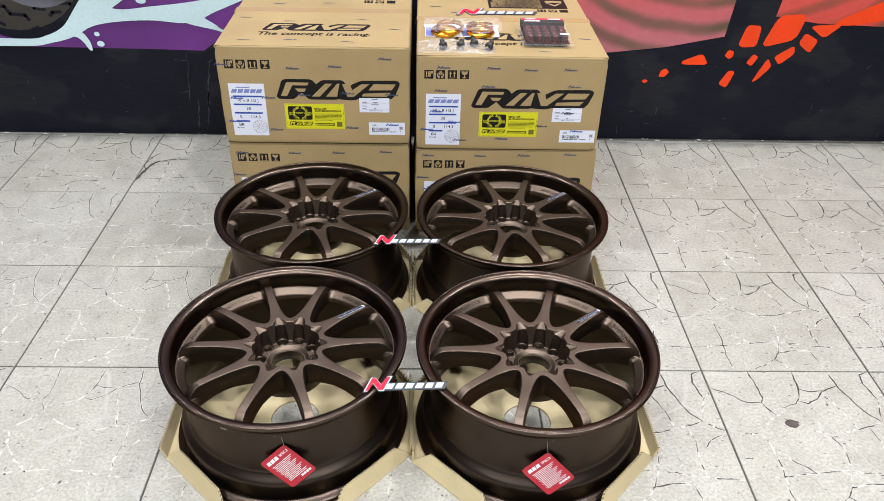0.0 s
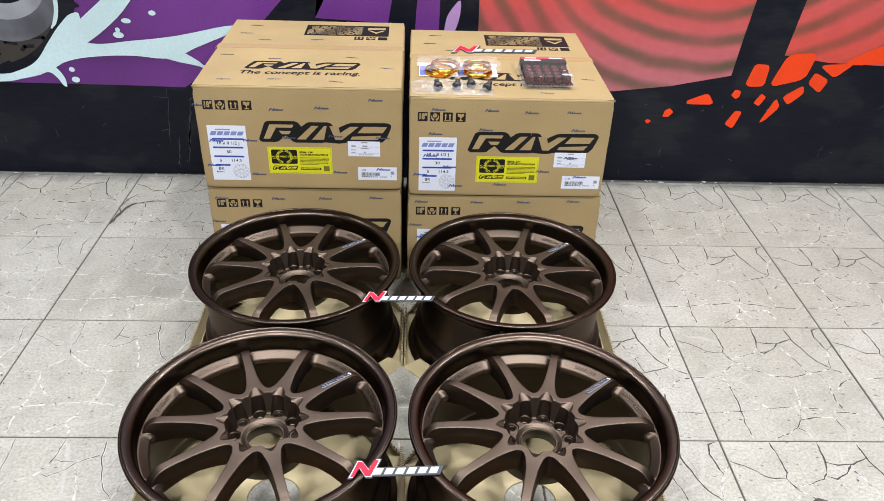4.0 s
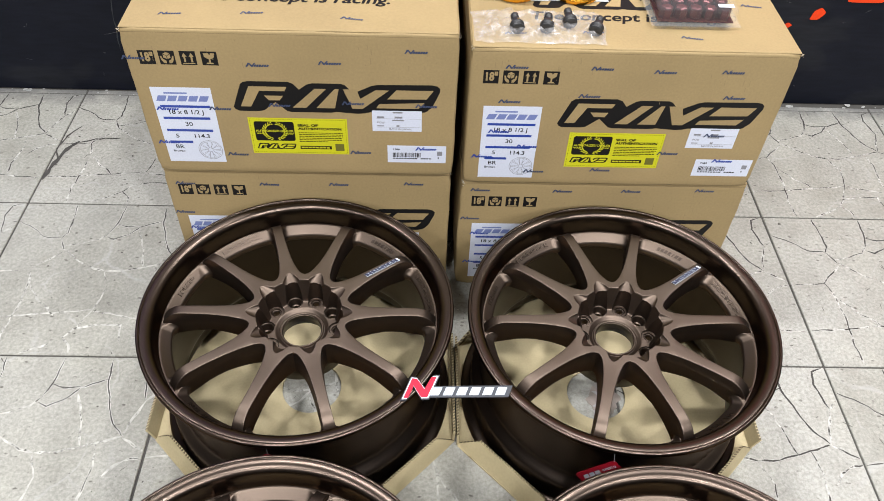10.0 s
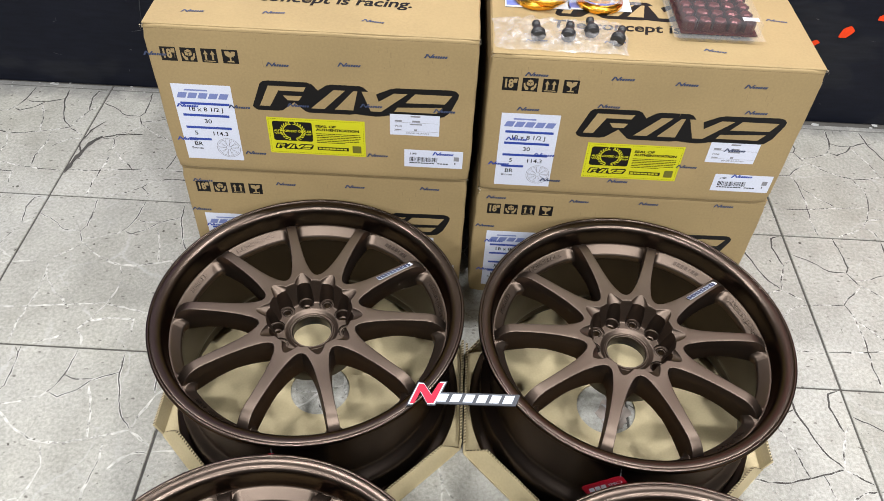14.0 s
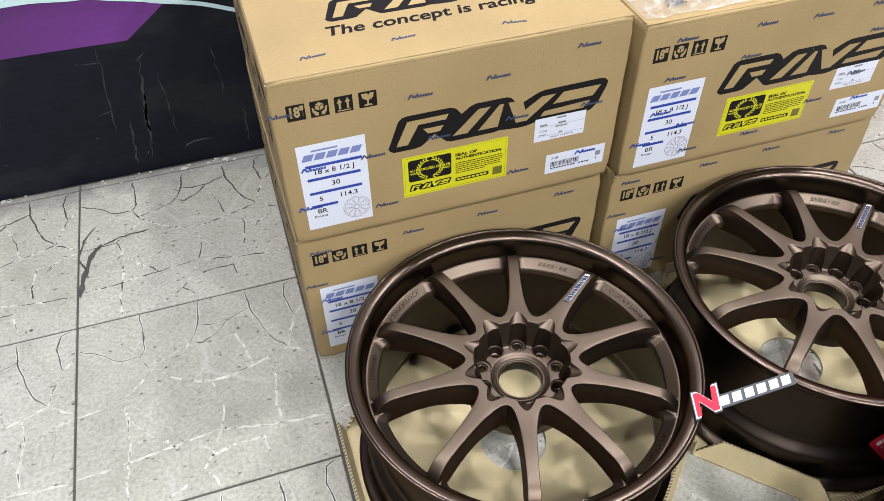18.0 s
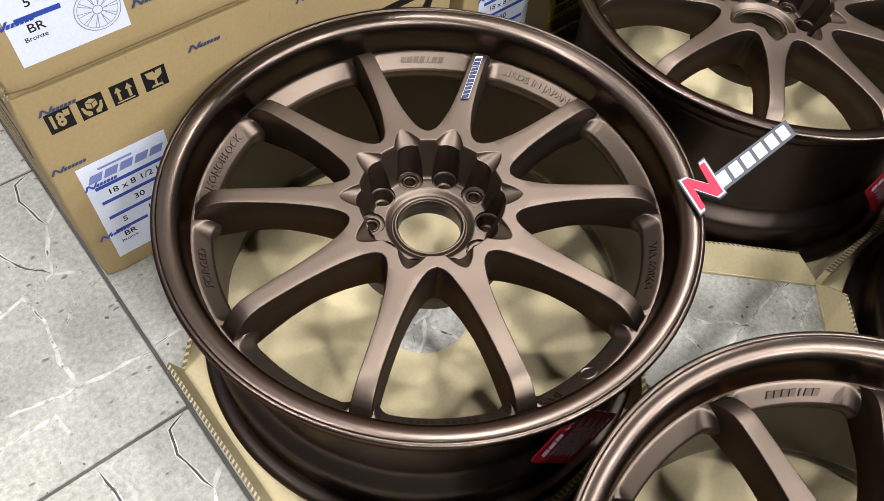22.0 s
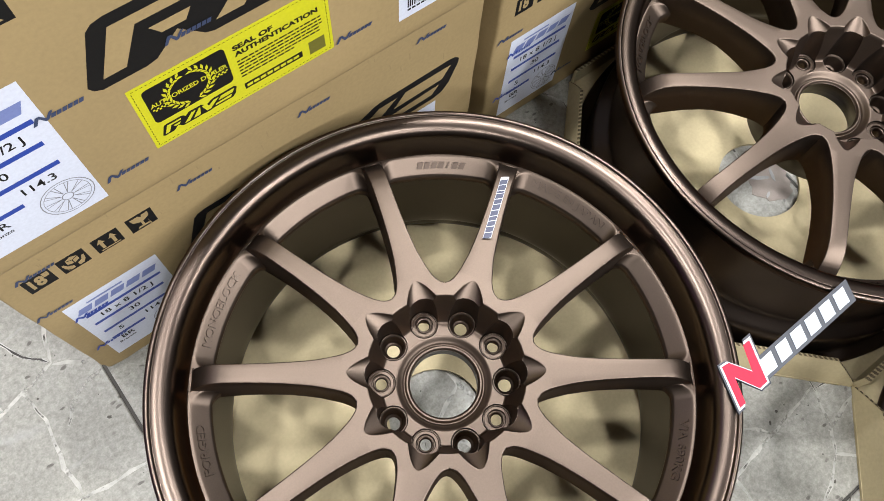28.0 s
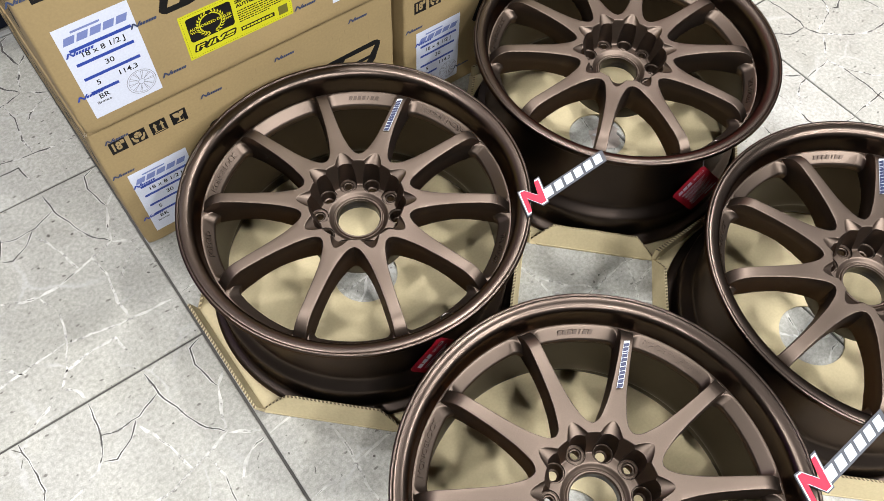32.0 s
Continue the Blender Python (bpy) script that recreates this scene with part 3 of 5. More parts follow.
def crisp(prof, e=0.00025):
    """The profile with each corner cut to a narrow bevel, so that its steps read as sharp."""
    p = [Vector(q) for q in prof]
    out = [p[0]]
    for a, b, c in zip(p, p[1:], p[2:]):
        u, v = a - b, c - b
        k, j = min(e, u.length * 0.3), min(e, v.length * 0.3)
        out += [b + u.normalized() * k, b + u.normalized() * k * 0.3, b + v.normalized() * j * 0.3, b + v.normalized() * j]
    return [tuple(q) for q in out + [p[-1]]]


def text_me(words, size, depth=0.0, bold=0.0):
    """The words as a flat mesh, centred on the origin, letters upright along +y."""
    cu = bpy.data.curves.new("words", "FONT")
    cu.body, cu.size, cu.align_x, cu.align_y, cu.extrude = words, size, "CENTER", "CENTER", depth
    cu.resolution_u, cu.offset = 3, bold * size
    ob = bpy.data.objects.new("words", cu)
    me = bpy.data.meshes.new_from_object(ob)
    bpy.data.objects.remove(ob)
    me.name = "words"
    return me


def bars_me(widths, h, gap, slant=0.25):
    """A row of slanted bars in place of lettering."""
    bm, x, total = bmesh.new(), 0.0, sum(widths) + gap * (len(widths) - 1)
    for w in widths:
        q = [bm.verts.new((x - total / 2 + dx + slant * y, y - h / 2, 0.0)) for dx, y in ((0, 0), (w, 0), (w, h), (0, h))]
        bm.faces.new(q)
        x += w + gap
    me = bpy.data.meshes.new("bars")
    bm.to_mesh(me)
    bm.free()
    return me


def solid(me, h):
    """Gives a flat mesh a raised top and walls."""
    bm = bmesh.new()
    bm.from_mesh(me)
    up = bmesh.ops.extrude_face_region(bm, geom=bm.faces[:])
    for v in up["geom"]:
        if isinstance(v, bmesh.types.BMVert):
            v.co.z += h
    bm.to_mesh(me)
    bm.free()
    return me


def bend(me, r, z, stretch=1.0):
    """Lays a flat mesh along the circle of radius r, letter tops outward, reading clockwise, raised to z."""
    bm = bmesh.new()
    bm.from_mesh(me)
    for v in bm.verts:
        q = -v.co.x * stretch / r
        rr = r + v.co.y * 0.79 - v.co.z * 0.61
        v.co = Vector((rr * math.cos(q), rr * math.sin(q), z + v.co.y * 0.61 + v.co.z * 0.79))
    bmesh.ops.recalc_face_normals(bm, faces=bm.faces[:])
    bm.to_mesh(me)
    bm.free()
    return me


def build_wheel(m):
    w = thing("alloy_wheel", m, "bronze ten-spoke alloy wheel lying face up on cardboard", "wheel", "wheels on the floor")
    prof = dense(BARREL, 2)
    foot = min(range(len(prof)), key=lambda i: prof[i][1])
    link("barrel", lathe_me("barrel", prof[:foot + 1], 192), BRONZE_BARREL_SHADED, w, "bronze barrel with a stepped lower flange", True)
    link("barrel_inside", lathe_me("barrel_inside", prof[foot:], 192), BRONZE_INNER_SHADE, w, "inside of the barrel, bronze darkened for its shade", True)
    link("lip", lathe_me("lip", dense(LIP, 2), 256), BRONZE_GLOSS, w, "polished-looking bronze outer lip", True)
    link("pad_ring", pad_ring(), BRONZE, w, "", True)
    link("hub_face", hub_face(), BRONZE, w, "sunk hub with ten drilled pockets", True)
    link("hub_back", hub_back(), BRONZE_INNER_SHADE, w, "", True)
    sm, pocket = spoke_me(), pocket_me()
    seat, hole = lathe_me("lug_seat", crisp(SEAT), 40), lathe_me("lug_hole", crisp(HOLE), 40)
    for i in range(10):
        link("spoke", sm, BRONZE, w, "", True).matrix_basis = pose(0, 0, 0, 0, 0, 36 * i)
        link("pocket_wall", pocket, BRONZE, w, "", True).matrix_basis = pose(0, 0, 0, 0, 0, 36 * i) @ pose(0.05715, 0, 0)
        o = link("lug_hole" if i % 2 else "lug_seat", hole if i % 2 else seat, BRONZE, w, "", True)
        o.matrix_basis = pose(0.05715 * math.cos(radians(36 * i)), 0.05715 * math.sin(radians(36 * i)), 0)
    for q, words in ((18, "MADE IN JAPAN"), (126, "MONOBLOCK"), (162, "FORGED"), (-54, "VIA 690KG")):
        e = link("embossed_text", bend(text_me(words, 0.0106, 0.0012, 0.008), 0.2132, PAD + 0.0003, 1.08), BRONZE, w, "raised cast lettering")
        e.matrix_basis = pose(0, 0, 0, 0, 0, q - (2 if q == 162 else 0))
        # a flat dark outline paints the shade around the letters
        link("letter_groove", bend(text_me(words, 0.0106, 0.0003, 0.03), 0.2132, PAD + 0.0003, 1.08), BRONZE_LETTER_SHADE, e)
    for i in range(7):
        bar = bars_me([0.0052], 0.0064, 0, 0.3) if i != 4 else bars_me([0.0016], 0.0064, 0, 0.3)
        link("embossed_bar", bend(solid(bar, 0.0014), 0.2132, PAD), BRONZE_LETTER_SHADE, w, "raised cast bar").matrix_basis = pose(0, 0, 0, 0, 0, 54 + 1.85 * (3 - i))
    st = part("spoke_sticker", plate_bm([(-0.0318, -0.0037), (0.0342, -0.0036), (0.0318, 0.0036), (-0.0342, 0.0037)], 0, 0.0003), STICKER_EDGE, w, "small navy maker's sticker with a white edge")
    st.matrix_basis = pose(0, 0, 0, 0, 0, 36) @ pose(0.1605, 0.0, FACE + 0.0030, 0, 0.3, 0)
    link("sticker_print", bars_me([0.0056, 0.0056, 0.0052, 0.0044, 0.0056, 0.0056, 0.0052, 0.0052, 0.0024, 0.0056, 0.0052], 0.0066, 0.0007, -0.5), STICKER_BLUE, st).matrix_basis = pose(0, 0, 0.0006)
    for q, words in ((-101.5, "JWL"),):
        e = link("embossed_text", bend(text_me(words, 0.0106, 0.0012, 0.008), 0.2132, PAD + 0.0003, 1.15), BRONZE, w, "raised cast lettering")
        e.matrix_basis = pose(0, 0, 0, 0, 0, q)
        link("letter_groove", bend(text_me(words, 0.0106, 0.0003, 0.03), 0.2132, PAD + 0.0003, 1.15), BRONZE_LETTER_SHADE, e)
    for i in range(10):
        if i != 5:
            link("embossed_bar", bend(solid(bars_me([0.0034], 0.0064, 0, 0.0), 0.0014), 0.2132, PAD), BRONZE_LETTER_SHADE, w, "raised cast bar").matrix_basis = pose(0, 0, 0, 0, 0, -126 + 1.6 * (4.5 - i))
    vh = link("valve_hole", lathe_me("valve_hole", [(0.0112, -0.001), (0.0104, 0.0012), (0.0086, 0.0014), (0.0074, 0.0002), (0.0070, -0.004), (0.0052, -0.004), (0.0048, -0.012)], 24), STEEL, w, "bare metal valve hole", True)
    vh.matrix_basis = pose(0, 0, 0, 0, 0, -90) @ pose(0.2125, 0, PAD - 0.0005, 0, -38, 0) @ Matrix.Scale(0.8, 4)
    return w


def build_tray(m, leans):
    """A cardboard tray: eight-sided base with a round hole and a folded-up wall on each side, leaning as given."""
    t = thing("cardboard_tray", m, "eight-sided kraft cardboard tray with folded-up walls under a wheel", "tray", "trays under the wheels")
    half, n = 0.257, 64
    verts, faces = [], []
    for z in (0.0005, 0.0045):
        for s in range(n):
            q = 2 * math.pi * (s + 0.5) / n
            o = half / math.cos((q + math.pi / 8) % (math.pi / 4) - math.pi / 8)
            verts += [(0.053 * math.cos(q), 0.053 * math.sin(q), z), (o * math.cos(q), o * math.sin(q), z)]
    for s in range(n):
        u = (s + 1) % n
        a, b, c, d = 2 * s, 2 * s + 1, 2 * u + 1, 2 * u
        faces += [(a + 2 * n, b + 2 * n, c + 2 * n, d + 2 * n), (a, d, c, b), (a, a + 2 * n, d + 2 * n, d), (b, c, c + 2 * n, b + 2 * n)]
    link("base", mesh("base", verts, faces), KRAFT_PALE, t)
    L = half * math.tan(math.pi / 8)
    for i, lean in enumerate(leans):
        diag, hgt, cut = i % 2, 0.043 if i % 2 else 0.031, 0.034 if i % 2 else 0.001
        verts, faces, k = [], [], 12
        for s in range(k + 1):
            y = -L + 0.001 + (2 * L - 0.002) * s / k
            top = hgt * min(1, (L - abs(y)) / cut * 0.9 + 0.1) + 0.0012 * noise.noise(Vector((y * 40, i, m.translation.x * 9)))
            bow = 0.003 * math.sin(7 * y + i) * diag
            verts += [(-0.0042, y, 0), (-0.0042 + bow, y, top), (bow, y, top), (0, y, 0)]
        for s in range(k):
            for q in range(4):
                faces.append((4 * s + q, 4 * s + (q + 1) % 4, 4 * s + 4 + (q + 1) % 4, 4 * s + 4 + q))
        faces += [(0, 3, 2, 1), (4 * k, 4 * k + 1, 4 * k + 2, 4 * k + 3)]
        o = link("flap", mesh("flap", verts, faces), KRAFT_PALE, t, "folded-up cardboard wall")
        o.matrix_basis = pose(0, 0, 0.002, 0, 0, 45 * i) @ pose(half, 0, 0, 0, lean, 0)
        # dark quads on the top edge paint the shaded flute openings
        fl = bmesh.new()
        for s in range(k):
            a, b = Vector(verts[4 * s + 1]), Vector(verts[4 * s + 5])
            c, d = Vector(verts[4 * s + 2]), Vector(verts[4 * s + 6])
            for e in range(3):
                u0, u1 = e / 3, (e + 0.55) / 3
                up = Vector((0, 0, 0.0003))
                fl.faces.new([fl.verts.new(p + up) for p in (a.lerp(b, u0), a.lerp(b, u1), c.lerp(d, u1 + 0.12), c.lerp(d, u0 + 0.12))])
        tagged(part("flute_openings", fl, FLUTE_SHADE, o), kind="stuff")
    return t


WHEELS = ((-0.263, -0.253), (0.256, -0.263), (-0.2585, -0.761), (0.258, -0.773))
# walls in order: east, north-east, north, north-west, west, south-west, south, south-east
LEANS = ((2, -14, -2, -14, 18, -16, 0, -16), (18, -14, -2, -14, 2, -18, 0, -16), (2, -16, 0, -16, 18, -18, 4, -18), (18, -16, 0, -14, 2, -18, 4, -18))
first_wheel = build_wheel(pose(*WHEELS[0], 0.0055, 0, 0, 0))
for (wx, wy), turn in zip(WHEELS[1:], (0.5, 2, 2)):
    copied = copy_thing(first_wheel, pose(wx, wy, 0.0055, 0, 0, turn))
    if (wx, wy) == WHEELS[2]:
        mark = [(0.0022 * math.cos(k * math.pi / 8), 0.0078 * math.sin(k * math.pi / 8)) for k in range(16)]
        rub = part("rub_mark", plate_bm(mark, -0.001, 0.0004), GREY_INK, copied, "small pale rub mark on the barrel")
        rub.matrix_basis = pose(0, 0, 0, 0, 0, 244) @ pose(0.2204, 0, 0.188, 0, 90, 0)
for (wx, wy), turn, leans in zip(WHEELS, (0, -0.5, 1, 1), LEANS):
    build_tray(pose(wx, wy, 0, 0, 0, turn), leans)

# ---- cartons ----
def decal(name, pts, mat, parent, layer=1, face="front", label=""):
    """A printed or stuck-on flat shape: on the front (x, z), on the top (x, y) or on the west side (y, z) of a carton."""
    lift = 0.00014 * layer
    bm = plate_bm(pts, lift - 0.0001, lift)
    return lay(part(name, bm, mat, parent, label), face, parent)


def lay(ob, face, parent):
    if parent.parent is None and "tall" in parent:
        h = parent["tall"]
        ob.matrix_basis = {"front": pose(0, 0, 0, 90, 0, 0), "top": pose(0, 0, h), "west": Matrix(((0, 0, -1, 0), (-1, 0, 0, 0), (0, 1, 0, 0), (0, 0, 0, 1)))}[face]
    return ob


def rect(x0, x1, y0, y1):
    return [(x0, y0), (x1, y0), (x1, y1), (x0, y1)]


def rounded(x0, x1, y0, y1, r, n=4):
    out = []
    for cx, cy, q0 in ((x1 - r, y0 + r, -90), (x1 - r, y1 - r, 0), (x0 + r, y1 - r, 90), (x0 + r, y0 + r, 180)):
        out += [(cx + r * math.cos(radians(q0 + 90 * i / n)), cy + r * math.sin(radians(q0 + 90 * i / n))) for i in range(n + 1)]
    return out


def words_on(words, x, y, size, mat, parent, layer, wide=1.0, slant=0.0, face="front", bold=0.022):
    me = text_me(words, size, 0.0, bold)
    for v in me.vertices:
        v.co = Vector((x + (v.co.x + slant * v.co.y) * wide, y + v.co.y, 0.00014 * layer))
    ob = link("lettering", me, mat, parent)
    return lay(ob, face, parent)


def many(name, polys, mat, parent, layer, face="front", label=""):
    """Flat marks that make up one printed mark."""
    bm = bmesh.new()
    for pts in polys:
        bm.faces.new([bm.verts.new((x, y, 0.00014 * layer)) for x, y in pts])
    ob = lay(part(name, bm, mat, parent, label), face, parent)
    return tagged(ob, kind="stuff") if len(polys) > 1 else ob


def strip(pts, w):
    """A stroke of width w along a few points, as quads."""
    out = []
    for (x0, y0), (x1, y1) in zip(pts, pts[1:]):
        d = math.hypot(x1 - x0, y1 - y0) or 1
        nx, ny = -(y1 - y0) / d * w / 2, (x1 - x0) / d * w / 2
        out.append([(x0 - nx, y0 - ny), (x1 - nx, y1 - ny), (x1 + nx, y1 + ny), (x0 + nx, y0 + ny)])
    return out


def big_mark(c, x0, y0, sx, sy, face, layer=1, ink=None, ground=None, name="printed_logo"):
    """The maker's mark as slanted shapes: a black rounded ground with plain strokes on it. Unit size 1 x 1."""
    to = lambda pts: [(x0 + sx * x, y0 + sy * y) for x, y in pts]
    hull = [(0.0, 0.16), (0.008, 0.08), (0.025, 0.03), (0.12, 0.03), (0.145, 0.06), (0.205, 0.34), (0.255, 0.06), (0.275, 0.02), (0.47, 0.02), (0.50, 0.05), (0.545, 0.02), (0.60, 0.0), (0.635, 0.02), (0.66, 0.06), (0.90, 0.05), (0.935, 0.1),
            (0.965, 0.28), (0.998, 0.74), (1.0, 0.86), (0.985, 0.95), (0.96, 0.98), (0.70, 0.96), (0.67, 0.92), (0.585, 0.68), (0.545, 0.93), (0.525, 0.97), (0.39, 0.97), (0.365, 0.93), (0.325, 0.76), (0.30, 0.94), (0.275, 1.0), (0.09, 1.0), (0.065, 0.97), (0.05, 0.9)]
    g = decal(name, to(hull), ink or BLACK_INK, c, layer, face, "black maker's mark of slanted shapes")
    strokes = [[(0.035, 0.18), (0.085, 0.18), (0.135, 0.70), (0.255, 0.70), (0.268, 0.84), (0.088, 0.84)],
               [(0.155, 0.55), (0.245, 0.55), (0.228, 0.40), (0.175, 0.40)],
               [(0.285, 0.17), (0.35, 0.17), (0.455, 0.80), (0.40, 0.80)],
               [(0.40, 0.17), (0.49, 0.17), (0.515, 0.80), (0.495, 0.80)],
               [(0.535, 0.80), (0.60, 0.80), (0.615, 0.50), (0.69, 0.79), (0.755, 0.79), (0.625, 0.17), (0.575, 0.17)],
               [(0.69, 0.20), (0.895, 0.20), (0.925, 0.40), (0.705, 0.34)],
               [(0.745, 0.50), (0.935, 0.52), (0.968, 0.80), (0.79, 0.80)]]
    for s in strokes:
        decal("logo_stroke", to(s), ground or KRAFT, c, layer + 1, face)
    return g


def stamp(c, x, y, layer, face="front", w=0.034, mat=None, tilt=0.0):
    """A small ink stamp: a zigzag and a slanted bar."""
    h = w * 0.2
    ca, sa = math.cos(radians(tilt)), math.sin(radians(tilt))
    to = lambda pts: [(x + px * ca - py * sa, y + px * sa + py * ca) for px, py in pts]
    zig = [(-0.5, -0.5), (-0.43, -0.5), (-0.345, 0.2), (-0.26, -0.5), (-0.20, -0.42), (-0.06, 0.5), (-0.13, 0.5), (-0.225, -0.12), (-0.32, 0.5), (-0.39, 0.5)]
    polys = [zig] + [[(-0.165 + 0.105 * i, -0.42), (-0.08 + 0.105 * i, -0.42), (-0.035 + 0.105 * i, 0.10), (-0.12 + 0.105 * i, 0.10)] for i in range(6)]
    return many("ink_stamp", [to([(px * w, py * h) for px, py in p]) for p in polys], mat or STAMP, c, layer, face, "small blue ink stamp")


def icon(c, x, z, kind, s=0.0245, face="front", flip=1):
    o = decal("handling_icon", rect(x, x + s, z, z + s), BLACK_INK, c, 1, face)
    to = lambda pts: [(x + s / 2 + flip * (px - 0.5) * s, z + s / 2 + flip * (py - 0.5) * s) for px, py in pts]
    if kind == "18":
        if flip > 0:
            words_on('18"', x + s * 0.5, z + s * 0.5, s * 0.86, KRAFT, c, 2, 0.74, 0, face, 0.045)
        return o
    polys = {"up": [[(0.22, 0.2), (0.34, 0.2), (0.34, 0.6), (0.22, 0.6)], [(0.13, 0.6), (0.43, 0.6), (0.28, 0.88)], [(0.66, 0.2), (0.78, 0.2), (0.78, 0.6), (0.66, 0.6)], [(0.57, 0.6), (0.87, 0.6), (0.72, 0.88)], [(0.13, 0.08), (0.87, 0.08), (0.87, 0.14), (0.13, 0.14)]],
             "glass": [[(0.15, 0.88), (0.2, 0.6), (0.42, 0.46), (0.58, 0.46), (0.8, 0.6), (0.85, 0.88), (0.6, 0.88), (0.55, 0.74), (0.48, 0.88)], [(0.45, 0.2), (0.55, 0.2), (0.55, 0.47), (0.45, 0.47)], [(0.25, 0.1), (0.75, 0.1), (0.68, 0.2), (0.32, 0.2)]],
             "care": [[(0.5, 0.9), (0.72, 0.78), (0.5, 0.66), (0.28, 0.78)], [(0.28, 0.74), (0.48, 0.63), (0.48, 0.4), (0.28, 0.5)], [(0.72, 0.74), (0.52, 0.63), (0.52, 0.4), (0.72, 0.5)], [(0.08, 0.62), (0.17, 0.62), (0.24, 0.4), (0.42, 0.28), (0.42, 0.1), (0.26, 0.1), (0.12, 0.32)], [(0.92, 0.62), (0.83, 0.62), (0.76, 0.4), (0.58, 0.28), (0.58, 0.1), (0.74, 0.1), (0.88, 0.32)]]}[kind]
    many("icon_mark", [to(p) for p in polys], KRAFT, c, 2, face)
    return o


def spec_label(c, ox, oz):
    """White specification label with blue rules, lettering and a small wheel drawing."""
    lab = decal("spec_label", rect(ox + 0.023, ox + 0.119, oz + 0.023, oz + 0.176), WHITE, c, 1, "front", "white paper specification label")
    L = lambda x: ox + x
    H = lambda z: oz + z
    for x0, x1, z in ((0.032, 0.112, 0.139), (0.032, 0.108, 0.1155), (0.032, 0.108, 0.0905), (0.032, 0.070, 0.066)):
        many("blue_rule", [rect(L(x0), L(x1), H(z) - 0.0024, H(z) + 0.0024)], BLUE, lab, 2)
    slab = lambda x0, x1, z0, z1: [(L(x0 + 0.45 * (z0 - 0.15)), H(z0)), (L(x1 + 0.45 * (z0 - 0.15)), H(z0)), (L(x1 + 0.45 * (z1 - 0.15)), H(z1)), (L(x0 + 0.45 * (z1 - 0.15)), H(z1))]
    glyph = [rect(L(0.043), L(0.08), H(0.1635), H(0.1665))] + [slab(0.0285 + 0.0168 * i, 0.0425 + 0.0168 * i, 0.1492, 0.1600) for i in range(5)]
    many("model_mark", glyph, BLUE_PALE, lab, 2)
    for words, x, z, size in (("18 x 8 1/2 J", 0.071, 0.1275, 0.0115), ("30", 0.071, 0.1035, 0.0115), ("5", 0.047, 0.0785, 0.0115), ("114.3", 0.087, 0.0785, 0.0115), ("BR", 0.046, 0.0555, 0.0115), ("Bronze", 0.043, 0.0465, 0.0062)):
        words_on(words, L(x), H(z), size, BLACK_INK, lab, 2, 1.1, 0, "front", 0.012)
    cx, cz, ring = L(0.0965), H(0.0495), []
    for i in range(24):
        a, b = 2 * math.pi * i / 24, 2 * math.pi * (i + 1) / 24
        for r0, r1 in ((0.0195, 0.0203), (0.0172, 0.0177), (0.0038, 0.0046)):
            ring.append([(cx + r * math.cos(q), cz + r * math.sin(q)) for r, q in ((r0, a), (r1, a), (r1, b), (r0, b))])
    for i in range(10):
        q = math.pi * i / 5
        for d in (-0.09, 0.09):
            ring += strip([(cx + 0.005 * math.cos(q), cz + 0.005 * math.sin(q)), (cx + 0.0173 * math.cos(q + d), cz + 0.0173 * math.sin(q + d))], 0.0006)
    many("wheel_drawing", ring, GREY_INK, lab, 2)
    return lab


